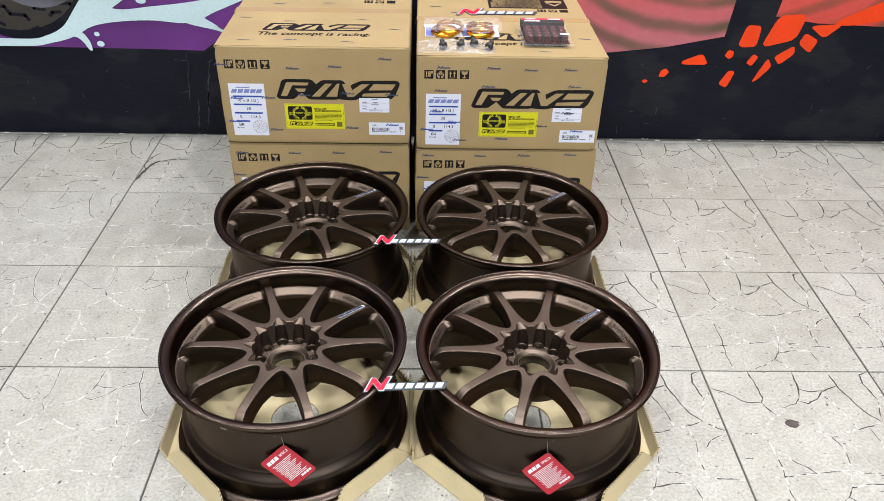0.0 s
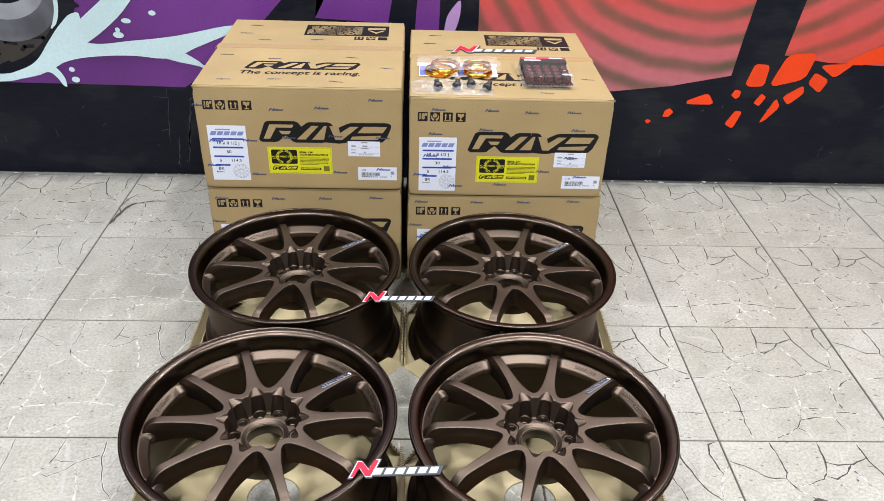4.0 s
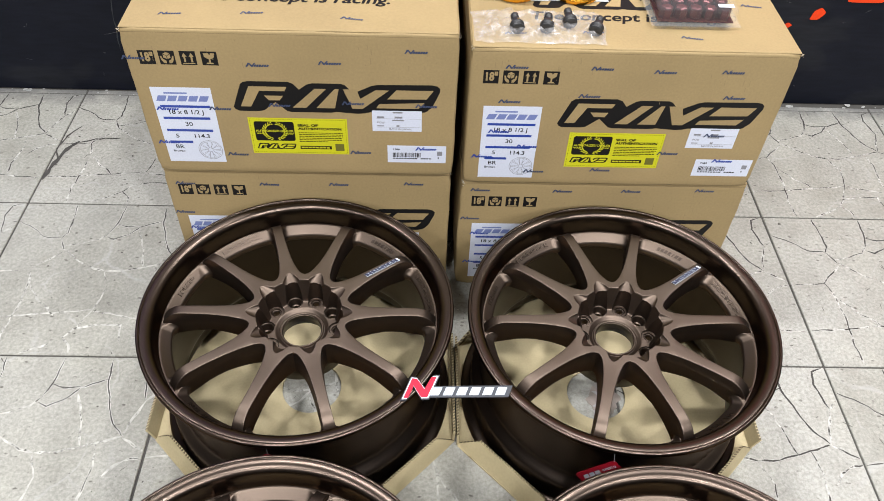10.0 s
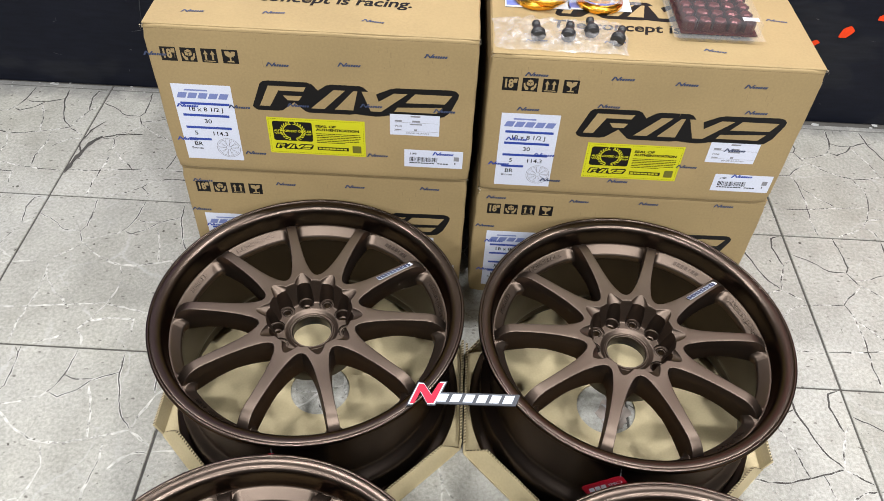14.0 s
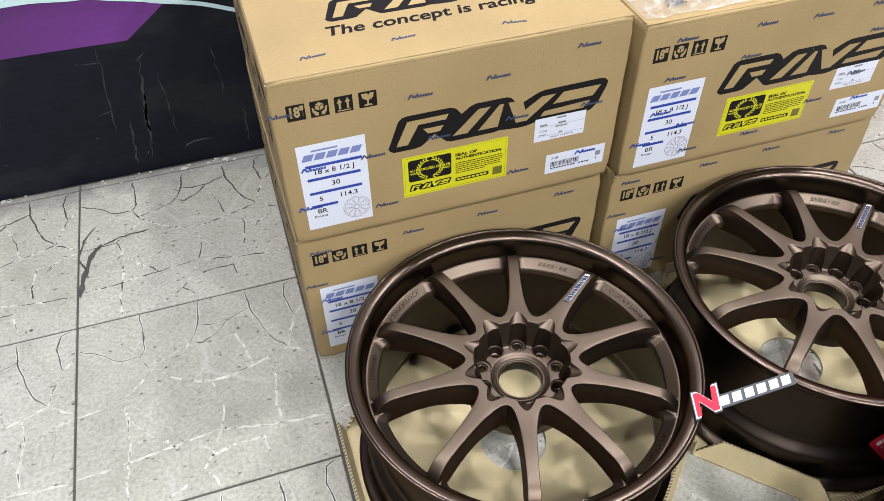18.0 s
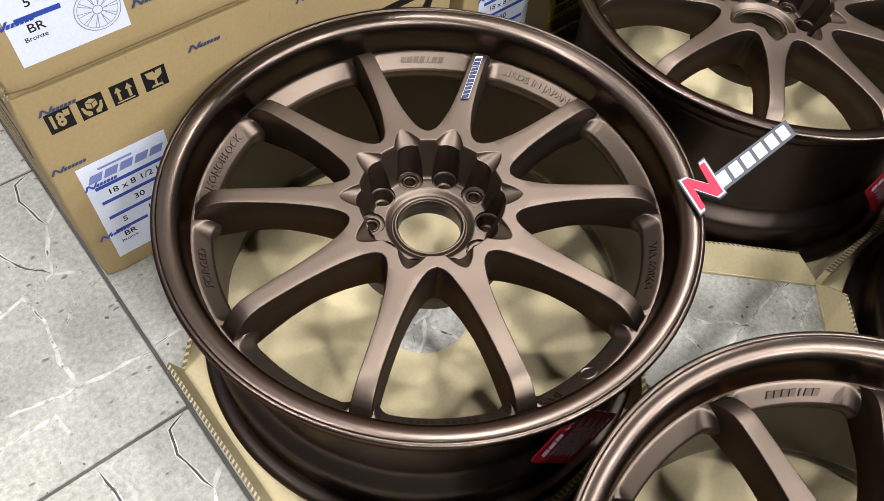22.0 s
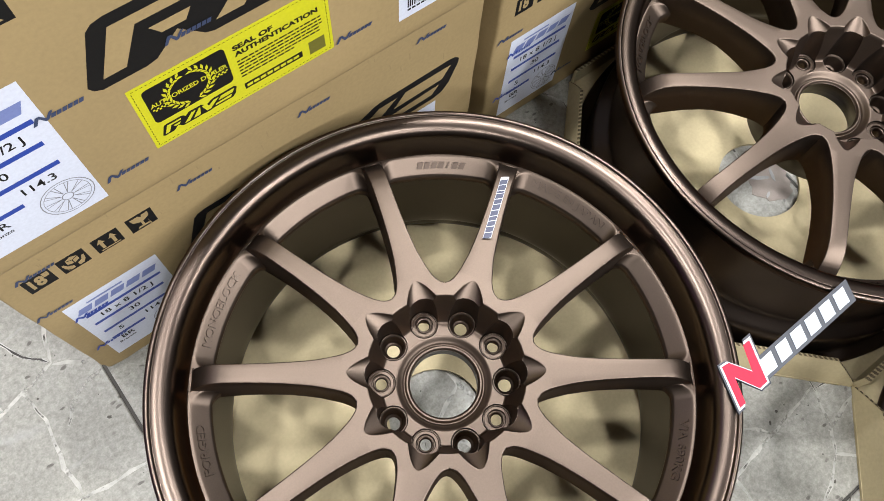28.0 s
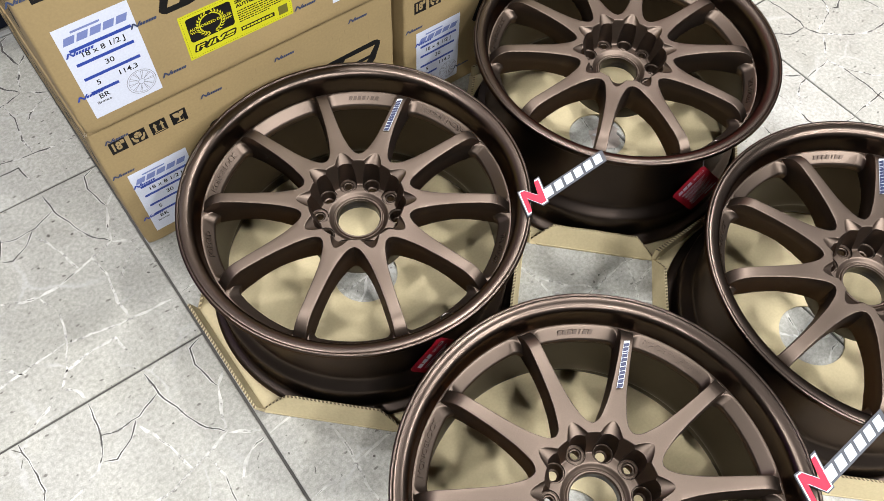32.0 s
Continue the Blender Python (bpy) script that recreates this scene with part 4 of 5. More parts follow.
def seal_sticker(c, ox, oz):
    lab = decal("seal_sticker", rect(ox + 0.169, ox + 0.332, oz + 0.0445, oz + 0.1195), YELLOW, c, 1, "front", "yellow authentication sticker with black print")
    x0, z0 = ox + 0.169, oz + 0.0445
    dash = []
    for i in range(44):
        x = x0 + 0.003 + i * 0.0036
        dash += [rect(x, x + 0.002, z0 + 0.0026, z0 + 0.0031), rect(x, x + 0.002, z0 + 0.0719, z0 + 0.0724)]
    for i in range(19):
        z = z0 + 0.0035 + i * 0.0036
        dash += [rect(x0 + 0.0026, x0 + 0.0031, z, z + 0.002), rect(x0 + 0.1599, x0 + 0.1604, z, z + 0.002)]
    many("dashed_edge", dash, BLACK_INK, lab, 2)
    panel = many("black_panel", [rounded(x0 + 0.0085, x0 + 0.0745, z0 + 0.0275, z0 + 0.0675, 0.004)], BLACK_INK, lab, 2)
    cx, cz, leaf = x0 + 0.0415, z0 + 0.0475, []
    for i in range(11):
        for sgn in (-1, 1):
            q = radians(-78 + i * 14.5)
            px, pz = cx + sgn * 0.0175 * math.cos(q), cz + 0.0165 * math.sin(q)
            ux, uz = -sgn * math.sin(q), math.cos(q)
            for k in (-0.6, 0.75):
                vx, vz = ux + k * sgn * math.cos(q), uz + k * math.sin(q)
                leaf.append([(px, pz), (px + vx * 0.0026 - vz * 0.001, pz + vz * 0.0026 + vx * 0.001), (px + vx * 0.0052, pz + vz * 0.0052), (px + vx * 0.0026 + vz * 0.001, pz + vz * 0.0026 - vx * 0.001)])
    for i in range(8):
        for sgn in (-1, 1):
            leaf.append(rect(cx + sgn * (0.018 + 0.0016 * i), cx + sgn * (0.0196 + 0.0016 * i), cz - 0.0065 + 0.0016 * (i % 2), cz - 0.0049 + 0.0016 * (i % 2)))
    many("wreath", leaf, YELLOW, lab, 3)
    words_on("AUTHORIZED DEALER", cx, cz + 0.0005, 0.0062, YELLOW, lab, 4, 1.0)
    words_on("SEAL OF", x0 + 0.0975, z0 + 0.0605, 0.0068, BLACK_INK, lab, 2, 1.35, 0, "front", 0.05)
    words_on("AUTHENTICATION", x0 + 0.1172, z0 + 0.0535, 0.0068, BLACK_INK, lab, 2, 1.22, 0, "front", 0.05)
    fine = []
    for i in range(6):
        z, x, k = z0 + 0.0445 - i * 0.0037, x0 + 0.081, 0
        while x < x0 + (0.153 if i < 5 else 0.128):
            w = 0.0025 + 0.0045 * ((k * 37 + i * 17) % 10) / 10
            fine.append(rect(x, min(x + w, x0 + 0.155), z, z + 0.0016))
            x += w + 0.001
            k += 1
    many("fine_print", fine, BLACK_INK, lab, 2)
    many("black_strip", [rect(x0 + 0.081, x0 + 0.134, z0 + 0.0105, z0 + 0.0175)], BLACK_INK, lab, 2)
    many("strip_print", [rect(x0 + 0.083 + 0.0061 * i, x0 + 0.0878 + 0.0061 * i, z0 + 0.0125, z0 + 0.0155) for i in range(8)], YELLOW, lab, 3)
    big_mark(lab, x0 + 0.0085, z0 + 0.0095, 0.066, 0.0125, "front", 2, BLACK_INK, YELLOW, "small_logo")
    many("code_patch", [rect(x0 + 0.1405, x0 + 0.1555, z0 + 0.0075, z0 + 0.0225)], OLIVE_INK, lab, 2)
    return lab


def address_label(c, ox, oz):
    lab = decal("shipping_label", rect(ox + 0.374, ox + 0.456, oz + 0.0965, oz + 0.1385), WHITE, c, 3, "front", "small white shipping label with thin print")
    many("label_print", [rect(ox + 0.408, ox + 0.424, oz + 0.1335, oz + 0.1365), rect(ox + 0.382, ox + 0.394, oz + 0.1235, oz + 0.127), rect(ox + 0.411, ox + 0.424, oz + 0.1235, oz + 0.127), rect(ox + 0.407, ox + 0.427, oz + 0.118, oz + 0.1205),
                         rect(ox + 0.382, ox + 0.393, oz + 0.1065, oz + 0.1085), rect(ox + 0.414, ox + 0.419, oz + 0.106, oz + 0.1095)] + [rect(ox + 0.381, ox + 0.454, oz + z, oz + z + 0.0005) for z in (0.1222, 0.1048)], GREY_INK, lab, 4)
    words_on("PO#", ox + 0.388, oz + 0.1145, 0.0052, GREY_INK, lab, 4, 1.2)
    words_on("MADE IN JAPAN", ox + 0.42, oz + 0.1012, 0.0044, GREY_INK, lab, 4, 1.2)
    return lab


def barcode_label(c, ox, oz):
    lab = decal("barcode_label", rect(ox + 0.398, ox + 0.4985, oz + 0.0285, oz + 0.066), WHITE, c, 1, "front", "white barcode label")
    bars, x, k = [], ox + 0.407, 0
    rnd = random.Random(5)
    while x < ox + 0.455:
        w = rnd.choice((0.0005, 0.0009, 0.0014))
        bars.append(rect(x, x + w, oz + 0.0405, oz + 0.0505))
        x += w + rnd.choice((0.0005, 0.0008, 0.0012))
    bars += [rect(ox + 0.407 + 0.0048 * i, ox + 0.4108 + 0.0048 * i, oz + 0.0365, oz + 0.0388) for i in range(14) if i != 9]
    words_on("2108", ox + 0.413, oz + 0.0575, 0.0052, BLACK_INK, lab, 2, 1.15)
    bars += [rect(ox + 0.4845, ox + 0.4865, oz + 0.038, oz + 0.0415)]
    many("barcode", bars, BLACK_INK, lab, 2)
    many("code_patch", [rect(ox + 0.483, ox + 0.492, oz + 0.045, oz + 0.054)], GREY_INK, lab, 2)
    return lab


def info_panel(c, x0, x1, y0, y1):
    """Black notice panel on the lid, printed upside down to the front."""
    decal("notice_panel", rect(x0, x1, y0, y1), BLACK_INK, c, 1, "top", "black printed notice panel")
    rnd, lines = random.Random(3), []
    w, h = x1 - x0, y1 - y0
    for r in range(8):
        x = x0 + 0.32 * w
        while x < x1 - 0.05 * w:
            k = rnd.uniform(0.012, 0.032)
            lines.append(rect(x, min(x + k, x1 - 0.03 * w), y0 + h * (0.1 + 0.105 * r), y0 + h * (0.1 + 0.105 * r) + 0.0035))
            x += k + 0.005
    lines = [[(x0 + x1 - x, y) for x, y in q][::-1] for q in lines]
    cx, cy = x1 - 0.15 * w, (y0 + y1) / 2
    lines += [[(cx - 0.026, cy + 0.006), (cx, cy - 0.026), (cx + 0.026, cy + 0.006), (cx + 0.016, cy + 0.004), (cx, cy - 0.012), (cx - 0.016, cy + 0.004)][::-1], rect(cx - 0.026, cx + 0.026, cy + 0.012, cy + 0.03)]
    many("notice_print", lines, KRAFT, c, 2, "top")


def west_print(c, d, h):
    """The large black print on the side wall."""
    big_mark(c, -d + 0.06, h * 0.42, d - 0.12, 0.075, "west")
    fine = [rect(-d + 0.09 + 0.036 * i, -d + 0.118 + 0.036 * i, h * 0.3, h * 0.3 + 0.012) for i in range(10)]
    many("side_print", fine, BLACK_INK, c, 1, "west")
    many("side_print", [rect(-0.13, -0.03, h - 0.055, h - 0.03)], BLACK_INK, c, 1, "west")


def soft_box(w, d, h, seed, crush=0.0):
    """A carton body: subdivided walls, soft folded edges, slight bulges and dents."""
    n = 22
    bm = bmesh.new()
    bmesh.ops.create_cube(bm, size=1)
    bmesh.ops.subdivide_edges(bm, edges=bm.edges[:], cuts=n, use_grid_fill=True)
    rnd = Vector((seed * 3.1, seed * 1.7, 0))
    for v in bm.verts:
        p = v.co.copy()
        x, y, z = (p.x + 0.5) * w, (p.y + 0.5) * d, (p.z + 0.5) * h
        q = Vector((x, y, z))
        k = noise.noise(q * 5 + rnd)
        mid = (1 - (2 * p.x) ** 2) * (1 - (2 * p.z) ** 2) if abs(p.y) > 0.499 else (1 - (2 * p.y) ** 2) * (1 - (2 * p.z) ** 2) if abs(p.x) > 0.499 else 0
        if abs(p.y) > 0.499 and p.y > 0:
            y += 0.003 * mid * k
        if abs(p.x) > 0.499 and (p.x > 0 or crush):
            x += math.copysign((0.002 + 0.004 * crush) * mid + crush * 0.004 * k * (1 - abs(2 * p.z)), p.x)
        if p.z > 0.499:
            z -= 0.0015 * max(0, (1 - (2 * p.x) ** 2) * (1 - (2 * p.y) ** 2)) * crush
        rims = (abs(p.x) > 0.499) + (abs(p.y) > 0.499) + (abs(p.z) > 0.499)
        if rims >= 2:
            wear = 0.0011 + 0.0012 * crush
            x += wear * noise.noise(q * 23 + rnd)
            z += wear * (noise.noise(q * 19 - rnd) - 0.3) * (p.z > 0)
            y += wear * 0.6 * max(0, noise.noise(q * 31 + rnd))
        if rims == 3:
            x, y, z = x - math.copysign(0.003, p.x), y - math.copysign(0.002, p.y), z - math.copysign(0.002, p.z)
        v.co = Vector((x, y, z))
    long = [e for e in bm.edges if len(e.link_faces) == 2 and e.calc_face_angle(0) > 0.9]
    bmesh.ops.bevel(bm, geom=long, offset=0.0035, segments=2, affect="EDGES", profile=0.5)
    return bm


def frayed(c, x, z, seed, size=0.006):
    """Torn paper curling off a front corner of a carton."""
    bm, rnd = bmesh.new(), random.Random(seed)
    for k in range(11):
        p = Vector((x + rnd.uniform(-0.3, 0.5) * size, rnd.uniform(-0.2, 0.7) * size - 0.001, z - rnd.uniform(-0.2, 1.1) * size))
        tri = [bm.verts.new(p + Vector([rnd.uniform(-1, 1) * size * 0.42 for _ in range(3)])) for _ in range(3)]
        face = bm.faces.new(tri)
        bmesh.ops.solidify(bm, geom=[face], thickness=0.0003)
    tagged(part("frayed_corner", bm, TORN, c, "pale torn paper at a worn corner"), kind="stuff")


def build_carton(m, w, d, h, label, seed, ox=0.0, oz=0.0, lid=False, west=False, stamps=(), crush=0.0, open_top=True):
    c = thing("shipping_carton", m, label, "box", "stacked cartons")
    c["tall"] = h
    part("body", soft_box(w, d, h, seed, crush), KRAFT, c, "kraft corrugated body", True)
    for kind, x in (("18", 0.0205), ("care", 0.0515), ("up", 0.0835), ("glass", 0.116)):
        icon(c, x + ox * 0.3, h - 0.0625 + oz * 0.2, kind)
    big_mark(c, 0.1505, h - 0.1495, 0.3345, 0.0595, "front")
    spec_label(c, ox, oz)
    seal_sticker(c, ox * 2, oz * 0.4)
    address_label(c, ox, oz)
    barcode_label(c, ox * 2, oz * 0.4)
    for x, z in stamps:
        on_label = (0.02 < x < 0.12 and 0.02 < z < 0.176) or (x > 0.4 and z < 0.068)
        stamp(c, x, z, 7, "front", 0.037, BLUE if on_label else None)
    if west:
        west_print(c, d, h)
    # fold below the lid edge, its shade drawn as a flat dark line
    crease = [rect(0.004, w - 0.004, h - 0.0068, h - 0.0062)]
    many("score_line", crease, KRAFT_FOLD_SHADE, c, 1)
    rnd = random.Random(seed)
    scuffs = []
    for k in range(26):
        x, z, ln = rnd.uniform(0.03, w - 0.03), h - abs(rnd.gauss(0.03, 0.02)) - 0.008, rnd.uniform(0.002, 0.012)
        scuffs.append([(x, z - ln), (x + rnd.uniform(0.0006, 0.0018), z - ln), (x + rnd.uniform(0.0004, 0.0014), z), (x - 0.0002, z)])
    many("scuffing", scuffs, KRAFT_RUB, c, 1)
    frayed(c, 0.001, h, seed + 40, 0.0075 if crush else 0.0055)
    frayed(c, w - 0.001, h, seed + 60, 0.004)
    seam = 0.303
    # lid flaps meet in the middle, under brown tape
    part("lid_flap", box_bm(0.002, w - 0.002, 0.002, seam - 0.0012, h - 0.002, h + 0.0012, 0.001, 1), KRAFT, c)
    part("lid_flap", box_bm(0.002, w - 0.002, seam + 0.0012, d - 0.002, h - 0.002, h + 0.0008, 0.001, 1), KRAFT, c)
    part("packing_tape", box_bm(-0.0004, w + 0.0004, seam - 0.018, seam + 0.018, h + 0.0012, h + 0.0017), TAPE, c, "glossy brown packing tape")
    part("tape_end", box_bm(-0.0034, -0.0028, seam - 0.018, seam + 0.018, h - 0.05, h), TAPE, c)
    if lid:
        c["tall"] = h + 0.0014
        big_mark(c, 0.105, 0.118, 0.295, 0.062, "top")
        words_on("The concept is racing.", 0.252, 0.094, 0.034, BLACK_INK, c, 1, 1.02, 0.18, "top")
        info_panel(c, 0.222, 0.466, 0.412, 0.512)
        for i, kind in enumerate(("18", "care", "up")):
            icon(c, 0.437 - 0.034 * i, 0.378, kind, 0.026, "top", -1)
        for x, y in ((0.074, 0.496), (0.057, 0.419), (0.119, 0.36), (0.265, 0.371), (0.042, 0.227), (0.172, 0.2), (0.375, 0.221), (0.47, 0.14), (0.07, 0.041), (0.193, 0.048), (0.347, 0.037)):
            stamp(c, x, y, 3, "top", 0.036, None, -8 if x > 0.3 else 4)
    return c


FRONT_STAMPS = ((0.012, 0.23), (0.2, 0.221), (0.312, 0.227), (0.446, 0.25), (0.128, 0.137), (0.225, 0.146), (0.344, 0.152), (0.463, 0.149), (0.142, 0.042), (0.352, 0.05), (0.043, 0.135), (0.03, 0.066), (0.464, 0.06))
RIGHT_STAMPS = ((0.073, 0.242), (0.207, 0.242), (0.307, 0.238), (0.414, 0.24), (0.067, 0.177), (0.195, 0.19), (0.43, 0.192), (0.055, 0.116), (0.105, 0.085), (0.03, 0.062), (0.123, 0.03), (0.24, 0.035), (0.35, 0.075), (0.45, 0.06), (0.42, 0.115))
LOW_STAMPS = ((0.035, 0.262), (0.185, 0.262), (0.31, 0.264), (0.445, 0.268), (0.02, 0.19), (0.04, 0.15), (0.03, 0.07), (0.13, 0.045), (0.24, 0.19))
build_carton(pose(-0.528, 0.010, 0), 0.512, 0.555, 0.2955, "lower kraft cardboard carton with labels, standing on the floor", 1, 0.0, 0.004, False, True, LOW_STAMPS)
build_carton(pose(-0.526, 0.0, 0.298), 0.512, 0.555, 0.2805, "taped kraft cardboard wheel carton stacked on another carton", 2, 0.0, 0.0, True, True, FRONT_STAMPS)
build_carton(pose(0.003, 0.004, 0), 0.522, 0.555, 0.2835, "slightly crushed lower kraft cardboard carton on the floor", 3, 0.002, 0.0, False, False, LOW_STAMPS, 1.0)
build_carton(pose(0.004, -0.004, 0.286), 0.513, 0.555, 0.2745, "kraft cardboard wheel carton with accessories lying on its lid", 4, 0.003, -0.009, True, False, RIGHT_STAMPS)

# ---- logo signs ----
def build_sign(m, k, label):
    """A flat cut-out sign: dark edge, white border, a red zigzag and six white slanted blocks."""
    s = thing("logo_sign", m, label, "sign", "cut-out logo signs")
    zig = [(-0.078 + (x + 0.078) * 0.77, y) for x, y in ((-0.078, -0.0165), (-0.0695, -0.0165), (-0.0580, 0.0045), (-0.0445, -0.0155), (-0.0325, -0.0155), (-0.0135, 0.0195), (-0.0235, 0.0195), (-0.0372, -0.0015), (-0.0515, 0.0165), (-0.0610, 0.0175))]
    slab = lambda x0, x1, y0, y1: [(x0 + 0.42 * y0, y0), (x1 + 0.42 * y0, y0), (x1 + 0.42 * y1, y1), (x0 + 0.42 * y1, y1)]
    sc = lambda pts: [(k * x, k * y) for x, y in pts]
    swell = lambda pts, dx, dy: [(-0.055 + (x + 0.055) * dx, y * dy) for x, y in pts]
    part("edge_plate", plate_bm(sc(swell(zig, 1.2, 1.2)), 0, 0.0022), SIGN_GREY, s, "dark grey cut-out plate")
    part("edge_plate", plate_bm(sc(slab(-0.0400, 0.0835, -0.0152, 0.0042)), 0, 0.0021), SIGN_GREY, s, "dark grey cut-out plate")
    part("white_border", plate_bm(sc(swell(zig, 1.11, 1.10)), 0.0022, 0.0026), STICKER_EDGE, s)
    part("red_zigzag", plate_bm(sc(zig), 0.0026, 0.003), SIGN_RED, s, "red slanted zigzag")
    for i in range(6):
        x = -0.0345 + 0.0194 * i
        part("white_block", plate_bm(sc(slab(x, x + 0.0140, -0.0122, 0.0012)), 0.0021, 0.0027), SIGN_WHITE, s)
    return s


build_sign(pose(-0.0105, -0.899, 0.2441, 0, 0, 2), 0.97, "red and white cut-out sign lying across two wheel rims")
build_sign(pose(-0.0153, -0.408, 0.2441, 0, 0, 1), 0.98, "red and white cut-out sign bridging two wheel rims")
build_sign(pose(0.243, 0.361, 0.5626, 0, 0, 1.5), 1.5, "large red and white cut-out sign lying on a carton lid")


# ---- hang tags ----
def build_tag(m):
    t = thing("hang_tag", m, "red card hang tag on a thin string beside the barrel", "tag", "wheel hang tags")
    w, h = 0.066, 0.084
    part("card", plate_bm(rounded(0, w, -h, 0, 0.006), -0.0006, 0), RED, t, "red printed card")
    many("pale_print", [rect(0.009 + 0.0015 * ((r * 7) % 3), w - 0.008 - 0.004 * ((r * 5) % 4), -0.0250 - 0.0034 * r, -0.0236 - 0.0034 * r) for r in range(14)], STICKER_EDGE, t, 1)
    many("title_mark", [[(0.007 + 0.0095 * i, -0.017), (0.0155 + 0.0095 * i, -0.017), (0.0165 + 0.0095 * i, -0.0085), (0.009 + 0.0095 * i, -0.0085)] for i in range(3)], STICKER_EDGE, t, 1)
    many("corner_mark", [[(0.034 + 0.0065 * i, -0.077), (0.0395 + 0.0065 * i, -0.077), (0.0405 + 0.0065 * i, -0.0722), (0.035 + 0.0065 * i, -0.0722)] for i in range(4)], STICKER_EDGE, t, 1)
    words_on("SPEC.2", 0.0505, -0.0125, 0.0075, STICKER_EDGE, t, 1)
    for ob in list(t.children):
        if ob.name.split(".")[0] != "card":
            ob.matrix_basis = pose(0, 0, 0.0002)
    return t


def tag_pose(x, y, z, roll, turn=0.0):
    """Upright card, front to the south; its hole corner (top right) hangs at the given place."""
    return pose(x, y, z, 90 - 9, 0, turn) @ pose(0, 0, 0, 0, 0, roll) @ pose(-0.066, 0, 0)


for tx, ty, tz, roll, turn in ((-0.235, -0.982, 0.172, 43, 3), (0.258, -0.998, 0.168, 43, 0), (0.215, -0.492, 0.190, 40, -8), (-0.285, -0.481, 0.186, 40, -6)):
    t = build_tag(tag_pose(tx, ty, tz, roll, turn))
    st = part("string", box_bm(-0.0004, 0.0004, 0, 0.034, -0.0004, 0.0004), GREY_INK, t, "thin grey string")
    st.matrix_basis = pose(0.064, -0.002, 0.0005, 0, 0, -roll + 8)


# ---- accessories on the right carton's lid ----
LID = 0.5625


def crumple(x0, x1, y0, y1, z, high, seed, n=34):
    """A wrinkled sheet of film, raised in the middle."""
    verts, faces = [], []
    for i in range(n + 1):
        for j in range(n + 1):
            u, v = i / n, j / n
            p = Vector((x0 + (x1 - x0) * u, y0 + (y1 - y0) * v, 0))
            k = abs(noise.noise(p * 42 + Vector((seed, 0, 0)))) + 0.5 * abs(noise.noise(p * 95 + Vector((0, seed, 0))))
            rim = min(u, v, 1 - u, 1 - v)
            up = min(1, rim * 6)
            wob = 0.006 * noise.noise(Vector((p.x * 30, p.y * 30, seed))) * (1 if rim < 0.02 else 0.3)
            verts.append((p.x + wob, p.y + wob, z + 0.0012 + high * up * (0.35 + 0.9 * k)))
    for i in range(n):
        for j in range(n):
            a = i * (n + 1) + j
            faces.append((a, a + n + 1, a + n + 2, a + 1))
    return mesh("film", verts, faces)


VALVE = [(0.0, 0.0), (0.0078, 0.0), (0.0086, 0.0016), (0.0082, 0.0032), (0.0066, 0.004), (0.0066, 0.0055), (0.0088, 0.0072), (0.0085, 0.012), (0.0062, 0.018), (0.0046, 0.024), (0.0042, 0.027), (0.0048, 0.0272), (0.0048, 0.036), (0.0040, 0.0372), (0.0, 0.0374)]
bag = thing("valve_bag", pose(0.002, -0.016, LID), "clear crumpled plastic bag of black tyre valves", "plastic bag")
link("film", crumple(0.006, 0.214, 0.022, 0.115, 0, 0.017, 3), BAG, bag, "clear wrinkled film", True)
vm = lathe_me("valve_stem", [(r * 1.3, z * 0.82) for r, z in VALVE], 24)
for vx, vy, turn in ((0.074, 0.048, 8), (0.119, 0.05, -10), (0.158, 0.066, 4), (0.194, 0.046, -22)):
    link("valve_stem", vm, RUBBER, bag, "black rubber valve stem", True).matrix_basis = pose(vx, vy, 0.0095, -76, 0, turn)

RING = [(0.0335, 0.0), (0.0335, 0.0125), (0.0342, 0.013), (0.0352, 0.013), (0.0358, 0.0122), (0.0358, 0.0072), (0.0384, 0.0068), (0.0389, 0.0060), (0.0389, 0.0008), (0.0382, 0.0)]
rm = lathe_me("hub_ring", RING, 72, True)
for px, py, w0, rings, seed in ((0.024, 0.106, 0.116, ((0.058, 0.058, 0.0016, 0), (0.072, 0.056, 0.0148, 6)), 11), (0.128, 0.108, 0.112, ((0.056, 0.054, 0.0016, 0), (0.053, 0.058, 0.0148, -5)), 17)):
    pk = thing("hub_ring_pack", pose(px, py, LID), "bagged pair of gold anodised hub rings on a printed card", "packet", "hub ring packs")
    part("backing_card", box_bm(0.004, w0 - 0.004, 0.03, 0.118, 0.0004, 0.0012), STICKER_EDGE, pk, "white printed backing card")
    many("card_print", [rect(0.006, 0.05, 0.034, 0.104), rect(0.055, w0 - 0.03, 0.036, 0.07)], CARD_BLUE, pk, 10).matrix_basis = Matrix()
    part("header_card", box_bm(0, w0, 0.108, 0.13, 0.0012, 0.0026, 0.0004, 1), STICKER_EDGE, pk, "white folded header card")
    for rx, ry, rz, tilt in rings:
        link("hub_ring", rm, GOLD, pk, "gold anodised ring", True).matrix_basis = pose(rx, ry, rz, tilt, 0, 0)
    link("film", crumple(0.0, w0, 0.0, 0.112, 0.028, 0.004, seed, 24), BAG, pk, "clear bag film", True)

